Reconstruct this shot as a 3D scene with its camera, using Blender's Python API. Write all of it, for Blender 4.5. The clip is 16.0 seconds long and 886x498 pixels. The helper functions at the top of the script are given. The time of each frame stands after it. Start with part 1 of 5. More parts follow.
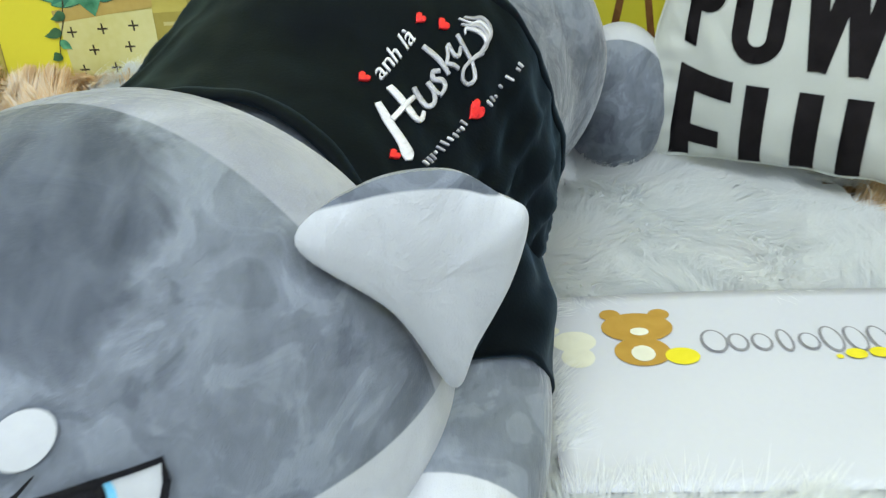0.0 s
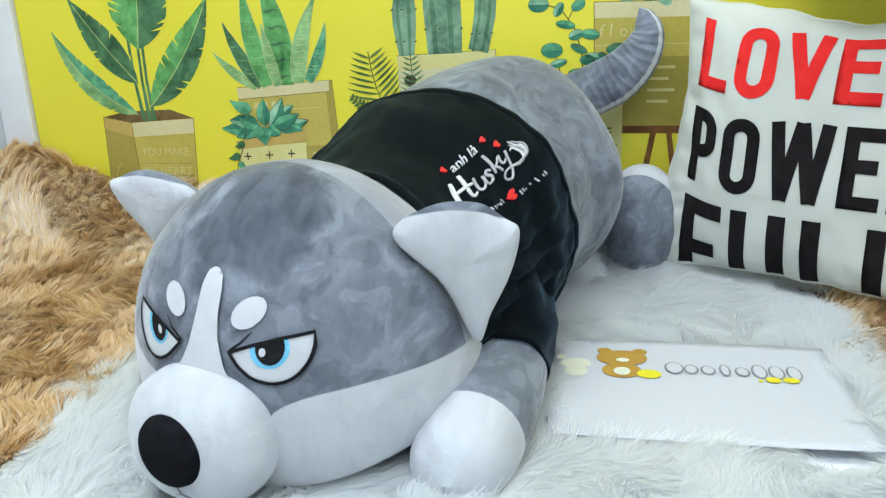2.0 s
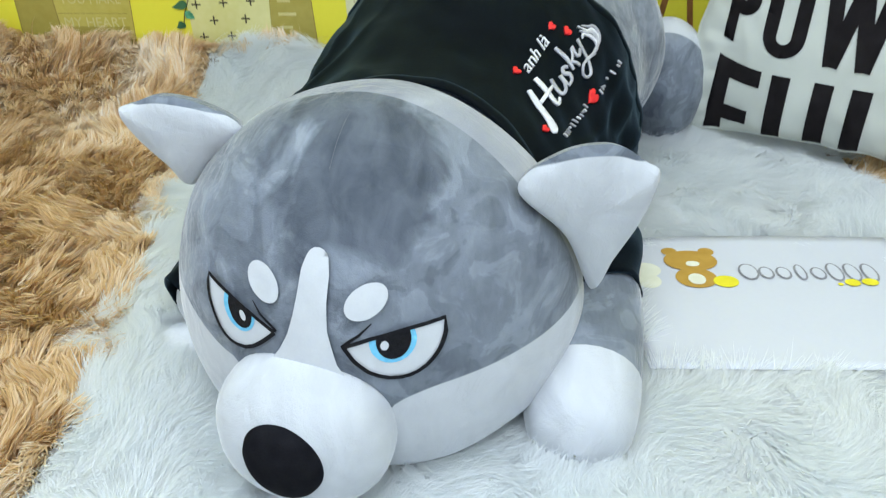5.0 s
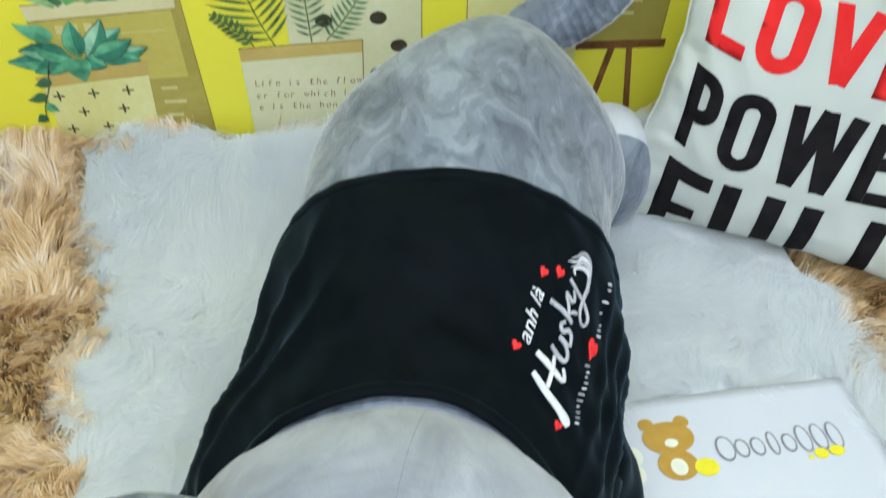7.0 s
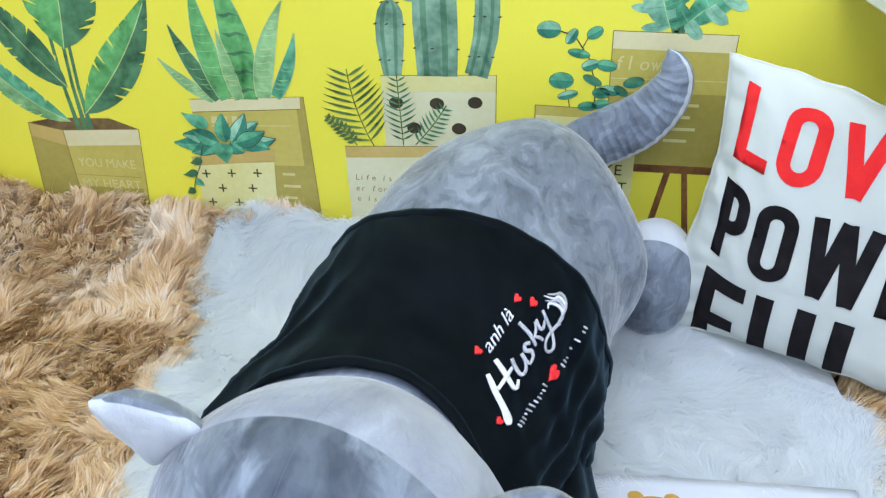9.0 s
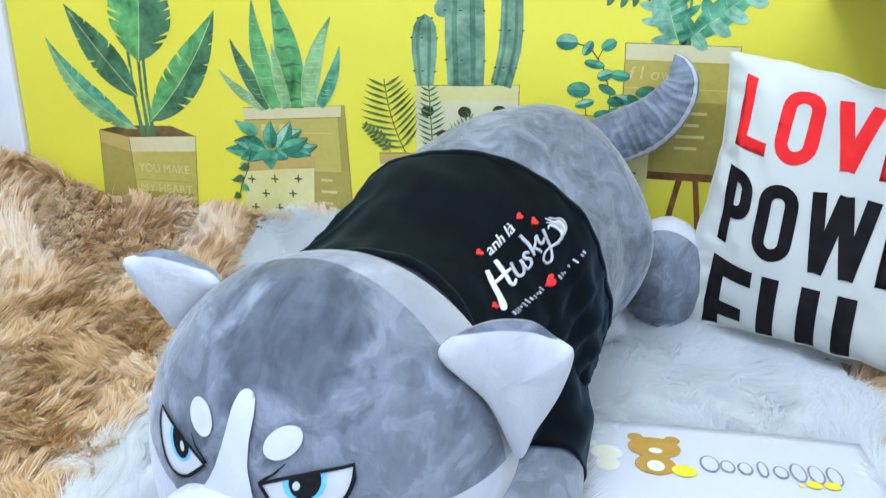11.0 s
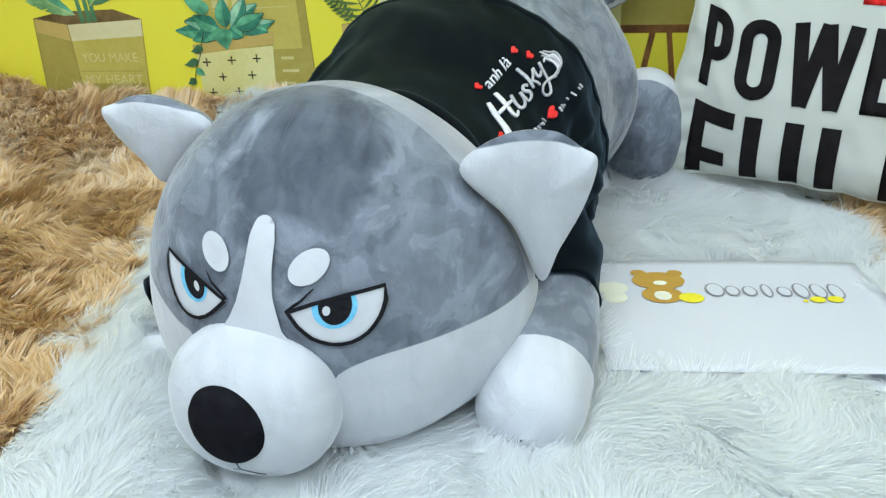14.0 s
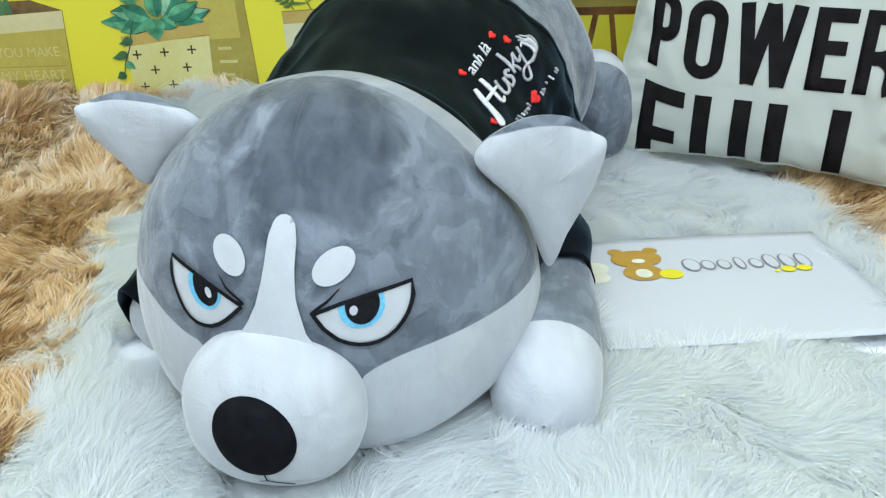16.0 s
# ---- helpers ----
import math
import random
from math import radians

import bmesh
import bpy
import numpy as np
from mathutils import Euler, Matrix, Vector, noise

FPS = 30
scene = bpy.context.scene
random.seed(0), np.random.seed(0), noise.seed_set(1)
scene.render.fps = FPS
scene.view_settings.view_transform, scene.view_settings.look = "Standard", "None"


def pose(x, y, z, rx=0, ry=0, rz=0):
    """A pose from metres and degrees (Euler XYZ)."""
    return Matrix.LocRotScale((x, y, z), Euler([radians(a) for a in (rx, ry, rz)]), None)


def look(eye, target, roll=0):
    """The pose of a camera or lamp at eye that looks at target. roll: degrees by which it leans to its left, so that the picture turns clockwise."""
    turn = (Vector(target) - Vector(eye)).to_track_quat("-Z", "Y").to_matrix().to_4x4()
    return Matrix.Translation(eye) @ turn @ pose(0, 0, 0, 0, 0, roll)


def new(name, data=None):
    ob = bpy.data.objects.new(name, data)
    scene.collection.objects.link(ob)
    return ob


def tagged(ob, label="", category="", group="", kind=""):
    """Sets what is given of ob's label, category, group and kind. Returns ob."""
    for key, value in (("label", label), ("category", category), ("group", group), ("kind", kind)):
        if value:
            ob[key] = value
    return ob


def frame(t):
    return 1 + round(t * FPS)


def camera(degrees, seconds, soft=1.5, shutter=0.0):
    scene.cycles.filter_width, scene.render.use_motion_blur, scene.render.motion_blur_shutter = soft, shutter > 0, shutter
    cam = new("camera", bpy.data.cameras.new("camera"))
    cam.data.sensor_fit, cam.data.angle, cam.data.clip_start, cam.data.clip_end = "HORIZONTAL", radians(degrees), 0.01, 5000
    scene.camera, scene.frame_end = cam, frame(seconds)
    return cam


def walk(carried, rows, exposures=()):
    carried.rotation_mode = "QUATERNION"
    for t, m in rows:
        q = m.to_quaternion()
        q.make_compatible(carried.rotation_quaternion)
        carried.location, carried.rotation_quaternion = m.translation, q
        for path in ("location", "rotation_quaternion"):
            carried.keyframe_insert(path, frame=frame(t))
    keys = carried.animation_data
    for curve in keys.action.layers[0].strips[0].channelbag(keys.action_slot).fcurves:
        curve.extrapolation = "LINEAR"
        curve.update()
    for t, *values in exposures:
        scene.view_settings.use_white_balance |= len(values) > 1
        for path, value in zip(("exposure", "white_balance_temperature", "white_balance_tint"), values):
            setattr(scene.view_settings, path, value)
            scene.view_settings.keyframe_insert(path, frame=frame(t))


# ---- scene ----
cam = camera(58.3, 16.0, 1.25, 0.3)
PATH = [
    (0, (0.085, 0.074, 0.44), (-0.113, 1.81, -0.531), -3.7),
    (0.5, (0.069, -0.081, 0.471), (-0.041, 1.717, -0.397), -1.1),
    (1, (0.086, -0.159, 0.484), (-0.048, 1.682, -0.286), -1.1),
    (1.5, (0.155, -0.211, 0.49), (-0.229, 1.657, -0.112), -2.7),
    (2, (0.182, -0.259, 0.457), (-0.267, 1.601, -0.125), -2.2),
    (2.5, (0.127, -0.299, 0.444), (-0.228, 1.589, -0.113), -2.0),
    (3, (0.065, -0.306, 0.436), (-0.141, 1.602, -0.128), -1.7),
    (3.5, (0.014, -0.313, 0.438), (-0.093, 1.601, -0.132), -1.8),
    (3.7, (0.0, -0.315, 0.437), (-0.079, 1.6, -0.134), -1.5),
    (5.8, (-0.063, 0.012, 0.636), (-0.231, 1.431, -0.763), -1.9),
    (6, (-0.081, 0.04, 0.654), (-0.175, 1.425, -0.787), -0.7),
    (6.5, (-0.143, 0.163, 0.719), (0.015, 1.515, -0.746), 1.8),
    (7, (-0.15, 0.184, 0.813), (0.057, 1.601, -0.583), 2.4),
    (7.5, (-0.138, 0.159, 0.886), (0.036, 1.705, -0.371), 2.0),
    (8, (-0.113, 0.117, 0.877), (-0.037, 1.712, -0.327), 1.5),
    (8.5, (-0.04, 0.035, 0.842), (-0.167, 1.697, -0.263), 0.3),
    (8.7, (-0.003, 0.01, 0.807), (-0.194, 1.692, -0.258), -0.1),
    (10.8, (0.097, -0.173, 0.581), (-0.261, 1.682, -0.075), 0.2),
    (11, (0.104, -0.183, 0.564), (-0.286, 1.663, -0.1), 0.5),
    (11.5, (0.12, -0.203, 0.531), (-0.313, 1.618, -0.174), -0.2),
    (12, (0.123, -0.206, 0.508), (-0.313, 1.614, -0.199), -0.6),
    (12.5, (0.111, -0.207, 0.488), (-0.307, 1.601, -0.256), -1.5),
    (13, (0.092, -0.205, 0.475), (-0.267, 1.596, -0.318), -1.7),
    (13.5, (0.07, -0.201, 0.473), (-0.242, 1.597, -0.345), -2.1),
    (14, (0.04, -0.198, 0.473), (-0.192, 1.6, -0.371), -1.8),
    (14.5, (0.011, -0.184, 0.47), (-0.103, 1.615, -0.395), -1.4),
    (15, (-0.007, -0.185, 0.471), (-0.055, 1.612, -0.405), -1.1),
    (15.5, (-0.034, -0.188, 0.47), (-0.06, 1.609, -0.409), -1.9),
    (16, (-0.052, -0.19, 0.474), (-0.038, 1.605, -0.408), -1.5),
]
walk(cam, [(t, look(eye, target, roll)) for t, eye, target, roll in PATH], ((0, 0.0, 6650, 11), (1, 0.0, 6550, 11), (2.5, 0.0, 6380, 13), (6, 0.0, 6350, 12), (7.5, 0.06, 6250, 13), (8.5, 0.12, 5950, 20), (11, 0.18, 5700, 20), (11.5, 0.22, 5800, 18), (12, 0.06, 6200, 13), (13, 0.0, 6350, 11), (15, -0.04, 6300, 10), (16, -0.04, 6300, 10)))

# ---- light ----
world = bpy.data.worlds.new("room_world")
scene.world = world
world.use_nodes = True
world.node_tree.nodes["Background"].inputs[0].default_value = (0.9, 0.95, 1.0, 1)
world.node_tree.nodes["Background"].inputs[1].default_value = 0.05


def ceiling_lamp(x, y, sx, sy, watts):
    data = bpy.data.lights.new("ceiling_light", "AREA")
    data.shape, data.size, data.size_y, data.energy = "RECTANGLE", sx, sy, watts
    data.color = (0.81, 0.91, 1.0)
    lamp = new("ceiling_light", data)
    lamp.matrix_world = pose(x, y, 2.42)
    return lamp


# unseen panels; the two at y -1.35 are added fill for the dog's front
ceiling_lamp(-0.45, 0.10, 1.2, 0.6, 29)
ceiling_lamp(0.95, 0.10, 1.2, 0.6, 15)
ceiling_lamp(-0.35, -1.35, 1.2, 0.6, 28)
ceiling_lamp(1.05, -1.35, 1.2, 0.6, 20)


# ---- materials ----
def nodes_of(name):
    m = bpy.data.materials.new(name)
    m.use_nodes = True
    return m, m.node_tree.nodes, m.node_tree.links, m.node_tree.nodes["Principled BSDF"]


def surface(name, dark, light, scale=20.0, rough=0.7, bump=0.1, gloss=0.35, fine=200.0, sheen=0.0, metal=0.0, detail=4.0, distortion=0.0, per_island=0.0, depth=0.002, sheen_tint=(1.0, 1.0, 1.0)):
    """Two colours mixed by noise at a coarse and a fine scale, with relief."""
    m, n, l, p = nodes_of(name)
    tc = n.new("ShaderNodeTexCoord")
    a = n.new("ShaderNodeTexNoise")
    a.inputs["Scale"].default_value, a.inputs["Detail"].default_value, a.inputs["Distortion"].default_value = scale, detail, distortion
    b = n.new("ShaderNodeTexNoise")
    b.inputs["Scale"].default_value, b.inputs["Detail"].default_value = fine, 3.0
    l.new(tc.outputs["Object"], a.inputs["Vector"])
    l.new(tc.outputs["Object"], b.inputs["Vector"])
    add = n.new("ShaderNodeMath")
    add.operation = "MULTIPLY_ADD"
    l.new(b.outputs["Fac"], add.inputs[0])
    add.inputs[1].default_value = 0.35
    l.new(a.outputs["Fac"], add.inputs[2])
    fac = add
    if per_island:
        g = n.new("ShaderNodeNewGeometry")
        isl = n.new("ShaderNodeMath")
        isl.operation = "MULTIPLY_ADD"
        l.new(g.outputs["Random Per Island"], isl.inputs[0])
        isl.inputs[1].default_value = per_island
        l.new(add.outputs[0], isl.inputs[2])
        off = n.new("ShaderNodeMath")
        off.operation = "SUBTRACT"
        l.new(isl.outputs[0], off.inputs[0])
        off.inputs[1].default_value = per_island * 0.5
        fac = off
    ramp = n.new("ShaderNodeValToRGB")
    ramp.color_ramp.elements[0].position, ramp.color_ramp.elements[1].position = 0.42, 0.92
    ramp.color_ramp.elements[0].color, ramp.color_ramp.elements[1].color = (*dark, 1), (*light, 1)
    l.new(fac.outputs[0], ramp.inputs[0])
    l.new(ramp.outputs[0], p.inputs["Base Color"])
    p.inputs["Roughness"].default_value, p.inputs["Metallic"].default_value = rough, metal
    p.inputs["Specular IOR Level"].default_value = gloss
    if sheen:
        p.inputs["Sheen Weight"].default_value, p.inputs["Sheen Roughness"].default_value = sheen, 0.45
        p.inputs["Sheen Tint"].default_value = (*sheen_tint, 1)
    if bump:
        bp = n.new("ShaderNodeBump")
        bp.inputs["Strength"].default_value, bp.inputs["Distance"].default_value = bump, depth
        l.new(add.outputs[0], bp.inputs["Height"])
        l.new(bp.outputs["Normal"], p.inputs["Normal"])
    return m


def printed(name, dark, light, scale=14.0, wash=1.0):
    """Matt ink washed unevenly like watercolour."""
    deep = tuple(c * (1 - 0.38 * wash) for c in dark)
    pale = tuple(min(c * (1 + 0.22 * wash), 0.85) for c in light)
    return surface(name, deep, pale, scale=scale * 1.3, rough=0.55, bump=0.02, fine=90.0, detail=5.0, distortion=0.8, gloss=0.2)


def plush_material():
    """Short pile, grey with sewn white panels; the pile lies in lighter and darker strokes."""
    m, n, l, p = nodes_of("grey_and_white_plush")
    tc = n.new("ShaderNodeTexCoord")

    def noise_tex(scale, detail, distortion, stretch=(1, 1, 1)):
        mp = n.new("ShaderNodeMapping")
        mp.inputs["Scale"].default_value = stretch
        l.new(tc.outputs["Object"], mp.inputs["Vector"])
        t = n.new("ShaderNodeTexNoise")
        t.inputs["Scale"].default_value, t.inputs["Detail"].default_value, t.inputs["Distortion"].default_value = scale, detail, distortion
        l.new(mp.outputs[0], t.inputs["Vector"])
        return t

    def ramp(src, stops):
        r = n.new("ShaderNodeValToRGB")
        while len(r.color_ramp.elements) < len(stops):
            r.color_ramp.elements.new(0.5)
        for e, (pos, col) in zip(r.color_ramp.elements, stops):
            e.position, e.color = pos, (*col, 1)
        l.new(src, r.inputs[0])
        return r

    def mask(name):
        at = n.new("ShaderNodeAttribute")
        at.attribute_name = name
        k = n.new("ShaderNodeMath")
        k.operation, k.use_clamp = "MULTIPLY_ADD", True
        k.inputs[1].default_value, k.inputs[2].default_value = 900.0, 0.5
        l.new(at.outputs["Fac"], k.inputs[0])
        return k

    def mix(f, a, b):
        x = n.new("ShaderNodeMix")
        x.data_type = "RGBA"
        l.new(f, x.inputs["Factor"])
        l.new(a, x.inputs["A"])
        l.new(b, x.inputs["B"])
        return x

    brushed = noise_tex(11.0, 6.0, 0.9, (1, 0.8, 1))
    strokes = noise_tex(42.0, 6.0, 0.5, (1.0, 0.55, 0.6))
    pile = noise_tex(900.0, 2.0, 0.0)
    grey = ramp(brushed.outputs["Fac"], ((0.34, (0.105, 0.114, 0.134)), (0.45, (0.150, 0.161, 0.186)), (0.54, (0.198, 0.211, 0.240)), (0.64, (0.272, 0.287, 0.322))))
    grey_s = ramp(strokes.outputs["Fac"], ((0.34, (0.105, 0.111, 0.127)), (0.5, (0.17, 0.177, 0.196)), (0.64, (0.255, 0.263, 0.285))))
    half = n.new("ShaderNodeValue")
    half.outputs[0].default_value = 0.22
    grey_mix = mix(half.outputs[0], grey.outputs[0], grey_s.outputs[0])
    nap = noise_tex(120.0, 4.0, 0.8, (1.0, 0.45, 0.5))
    grey_n = ramp(nap.outputs["Fac"], ((0.36, (0.105, 0.111, 0.127)), (0.5, (0.175, 0.182, 0.20)), (0.66, (0.27, 0.278, 0.30))))
    third = n.new("ShaderNodeValue")
    third.outputs[0].default_value = 0.26
    grey_mix = mix(third.outputs[0], grey_mix.outputs["Result"], grey_n.outputs[0])
    # crushed spots with sharper edges
    crush = noise_tex(25.0, 7.0, 1.1, (1.0, 0.75, 1.0))
    grey_c = ramp(crush.outputs["Fac"], ((0.40, (0.065, 0.072, 0.088)), (0.45, (0.160, 0.169, 0.191)), (0.54, (0.185, 0.195, 0.219)), (0.585, (0.30, 0.314, 0.346))))
    fourth = n.new("ShaderNodeValue")
    fourth.outputs[0].default_value = 0.42
    grey_mix = mix(fourth.outputs[0], grey_mix.outputs["Result"], grey_c.outputs[0])
    # a patch on the crown where the pile is brushed the other way
    mp = n.new("ShaderNodeMapping")
    mp.vector_type = "POINT"
    mp.inputs["Location"].default_value = (0.141 * 14.0, -0.372 * 10, -0.290 * 10)
    mp.inputs["Scale"].default_value = (14.0, 10, 10)
    l.new(tc.outputs["Object"], mp.inputs["Vector"])
    dist = n.new("ShaderNodeVectorMath")
    dist.operation = "LENGTH"
    l.new(mp.outputs[0], dist.inputs[0])
    far = n.new("ShaderNodeMath")
    far.operation = "MULTIPLY_ADD"
    far.inputs[1].default_value = 2.6
    l.new(brushed.outputs["Fac"], far.inputs[0])
    l.new(dist.outputs["Value"], far.inputs[2])
    patch = n.new("ShaderNodeMapRange")
    patch.inputs["From Min"].default_value, patch.inputs["From Max"].default_value = 1.95, 2.22
    patch.inputs["To Min"].default_value, patch.inputs["To Max"].default_value = 0.85, 0.0
    l.new(far.outputs[0], patch.inputs["Value"])
    against = ramp(strokes.outputs["Fac"], ((0.35, (0.045, 0.051, 0.064)), (0.65, (0.105, 0.113, 0.132))))
    grey_mix = mix(patch.outputs["Result"], grey_mix.outputs["Result"], against.outputs[0])
    # paler nape: the pile's sheen at grazing angles, put into its colour
    nape = ramp(brushed.outputs["Fac"], ((0.34, (0.235, 0.250, 0.300)), (0.5, (0.325, 0.345, 0.405)), (0.66, (0.41, 0.432, 0.500))))
    white = ramp(strokes.outputs["Fac"], ((0.3, (0.515, 0.535, 0.565)), (0.7, (0.585, 0.605, 0.635))))
    cool = n.new("ShaderNodeMix")
    cool.data_type, cool.blend_type = "RGBA", "MULTIPLY"
    cool.inputs["Factor"].default_value, cool.inputs["B"].default_value = 1.0, (0.985, 1.06, 1.12, 1)
    l.new(grey_mix.outputs["Result"], cool.inputs["A"])
    grey_mix = cool
    with_nape = mix(mask("nape").outputs[0], grey_mix.outputs["Result"], nape.outputs[0])
    out = mix(mask("white").outputs[0], with_nape.outputs["Result"], white.outputs[0])
    l.new(out.outputs["Result"], p.inputs["Base Color"])
    p.inputs["Roughness"].default_value = 0.85
    p.inputs["Specular IOR Level"].default_value = 0.2
    p.inputs["Sheen Weight"].default_value, p.inputs["Sheen Roughness"].default_value = 0.6, 0.3
    h = n.new("ShaderNodeMath")
    h.operation = "MULTIPLY_ADD"
    h.inputs[1].default_value = 0.12
    l.new(pile.outputs["Fac"], h.inputs[0])
    both = n.new("ShaderNodeMath")
    both.operation = "ADD"
    l.new(strokes.outputs["Fac"], both.inputs[0])
    l.new(crush.outputs["Fac"], both.inputs[1])
    l.new(both.outputs[0], h.inputs[2])
    bp = n.new("ShaderNodeBump")
    bp.inputs["Strength"].default_value, bp.inputs["Distance"].default_value = 0.45, 0.007
    l.new(h.outputs[0], bp.inputs["Height"])
    l.new(bp.outputs["Normal"], p.inputs["Normal"])
    return m


def shag_material():
    """Long brown pile in cream, tan and dark brown patches, each tuft a little different."""
    m, n, l, p = nodes_of("brown_shag")
    tc = n.new("ShaderNodeTexCoord")
    a = n.new("ShaderNodeTexNoise")
    a.inputs["Scale"].default_value, a.inputs["Detail"].default_value, a.inputs["Distortion"].default_value = 4.2, 3.0, 0.8
    l.new(tc.outputs["Object"], a.inputs["Vector"])
    g = n.new("ShaderNodeNewGeometry")
    k = n.new("ShaderNodeMath")
    k.operation = "MULTIPLY_ADD"
    k.inputs[1].default_value = 0.3
    l.new(g.outputs["Random Per Island"], k.inputs[0])
    l.new(a.outputs["Fac"], k.inputs[2])
    r = n.new("ShaderNodeValToRGB")
    stops = ((0.36, (0.43, 0.265, 0.115)), (0.48, (0.70, 0.475, 0.22)), (0.60, (0.85, 0.63, 0.35)), (0.73, (0.92, 0.76, 0.53)), (0.88, (0.96, 0.89, 0.79)))
    while len(r.color_ramp.elements) < len(stops):
        r.color_ramp.elements.new(0.5)
    for e, (pos, col) in zip(r.color_ramp.elements, stops):
        e.position, e.color = pos, (*col, 1)
    l.new(k.outputs[0], r.inputs[0])
    l.new(r.outputs[0], p.inputs["Base Color"])
    p.inputs["Roughness"].default_value = 0.6
    p.inputs["Specular IOR Level"].default_value = 0.25
    return m


def see_through(m, share):
    """Lets part of the light pass through thin hair."""
    n, l = m.node_tree.nodes, m.node_tree.links
    p, out = n["Principled BSDF"], n["Material Output"]
    t, mix = n.new("ShaderNodeBsdfTranslucent"), n.new("ShaderNodeMixShader")
    l.new(p.inputs["Base Color"].links[0].from_socket, t.inputs["Color"])
    mix.inputs[0].default_value = share
    l.new(p.outputs[0], mix.inputs[1])
    l.new(t.outputs[0], mix.inputs[2])
    l.new(mix.outputs[0], out.inputs["Surface"])
    return m


PLUSH = plush_material()
FELT = surface("white_felt", (0.535, 0.555, 0.585), (0.595, 0.615, 0.64), scale=60, rough=0.9, bump=0.15, fine=600, sheen=0.3)
BLACK_THREAD = surface("black_embroidery", (0.006, 0.006, 0.008), (0.014, 0.014, 0.017), scale=300, rough=0.6, bump=0.4, fine=900, gloss=0.12)
BLUE_THREAD = surface("sky_blue_embroidery", (0.12, 0.46, 0.70), (0.20, 0.58, 0.82), scale=300, rough=0.6, bump=0.3, fine=900)
NOSE = surface("black_nose_plush", (0.004, 0.004, 0.006), (0.012, 0.012, 0.015), scale=60, rough=0.9, bump=0.3, fine=700, gloss=0.08)
SHIRT = surface("black_jersey", (0.0010, 0.0017, 0.0024), (0.0034, 0.0052, 0.0070), scale=16, rough=0.55, bump=0.3, fine=420, distortion=1.0, gloss=0.03, sheen=0.12, sheen_tint=(0.40, 0.70, 1.0))
SILVER = surface("silver_thread", (0.27, 0.27, 0.30), (0.50, 0.50, 0.54), scale=60, rough=0.45, bump=0.6, fine=700)
WHITE_THREAD = surface("white_thread", (0.55, 0.55, 0.58), (0.72, 0.72, 0.75), scale=90, rough=0.5, bump=0.6, fine=700)
SEAM = surface("grey_seam_thread", (0.12, 0.125, 0.14), (0.17, 0.175, 0.19), scale=300, rough=0.8, bump=0.3, fine=900)
RED_THREAD = surface("red_thread", (0.62, 0.012, 0.018), (0.86, 0.03, 0.03), scale=160, rough=0.5, bump=0.5, fine=700)
LINEN = surface("cream_cotton_linen", (0.55, 0.575, 0.515), (0.64, 0.66, 0.60), scale=8, rough=0.9, bump=0.3, fine=900, sheen=0.1, depth=0.001)
INK_RED = surface("red_print", (0.72, 0.018, 0.02), (0.86, 0.035, 0.03), scale=40, rough=0.85, bump=0.2, fine=900, gloss=0.15)
INK_BLACK = surface("black_print", (0.009, 0.0075, 0.008), (0.02, 0.017, 0.018), scale=40, rough=0.85, bump=0.2, fine=900, gloss=0.1)
PAPER = surface("white_card", (0.555, 0.575, 0.62), (0.585, 0.605, 0.65), scale=6, rough=0.45, bump=0.02, fine=200)
WHITE_FUR = see_through(surface("white_long_fur", (0.87, 0.90, 0.905), (0.94, 0.952, 0.95), scale=7, rough=0.6, bump=0.0, fine=40, per_island=0.35), 0.6)
FUR_BACK = surface("white_rug_backing", (0.84, 0.87, 0.89), (0.90, 0.92, 0.935), scale=40, rough=0.95, bump=0.4, fine=160, depth=0.006)
SHAG = see_through(shag_material(), 0.35)
SHAG_BACK = surface("brown_rug_backing", (0.24, 0.15, 0.07), (0.45, 0.30, 0.15), scale=9, rough=0.95, bump=0.6, fine=120, depth=0.01)
YELLOW = surface("yellow_wallpaper", (0.77, 0.69, 0.045), (0.81, 0.73, 0.055), scale=3, rough=0.42, bump=0.02, fine=300)
WALL_WHITE = surface("white_wall_paint", (0.60, 0.65, 0.70), (0.66, 0.70, 0.74), scale=4, rough=0.7, bump=0.05, fine=150)
TRIM_WHITE = surface("white_gloss_trim", (0.76, 0.78, 0.80), (0.82, 0.84, 0.86), scale=10, rough=0.35, bump=0.03, fine=200)
FLOOR_TILE = surface("pale_floor", (0.55, 0.54, 0.52), (0.65, 0.64, 0.62), scale=5, rough=0.4, bump=0.03, fine=80)
CEILING = surface("ceiling_paint", (0.76, 0.77, 0.78), (0.82, 0.83, 0.84), scale=5, rough=0.9, bump=0.05, fine=150)
WOOD_TOP = surface("pale_beige_laminate", (0.52, 0.48, 0.36), (0.60, 0.56, 0.44), scale=18, rough=0.45, bump=0.03, fine=150)
BLACK_PLASTIC = surface("black_plastic", (0.010, 0.010, 0.012), (0.02, 0.02, 0.023), scale=50, rough=0.4, bump=0.1, fine=500)
GREY_METAL = surface("grey_metal_plate", (0.20, 0.22, 0.25), (0.30, 0.32, 0.35), scale=60, rough=0.35, bump=0.05, fine=400, metal=0.7)

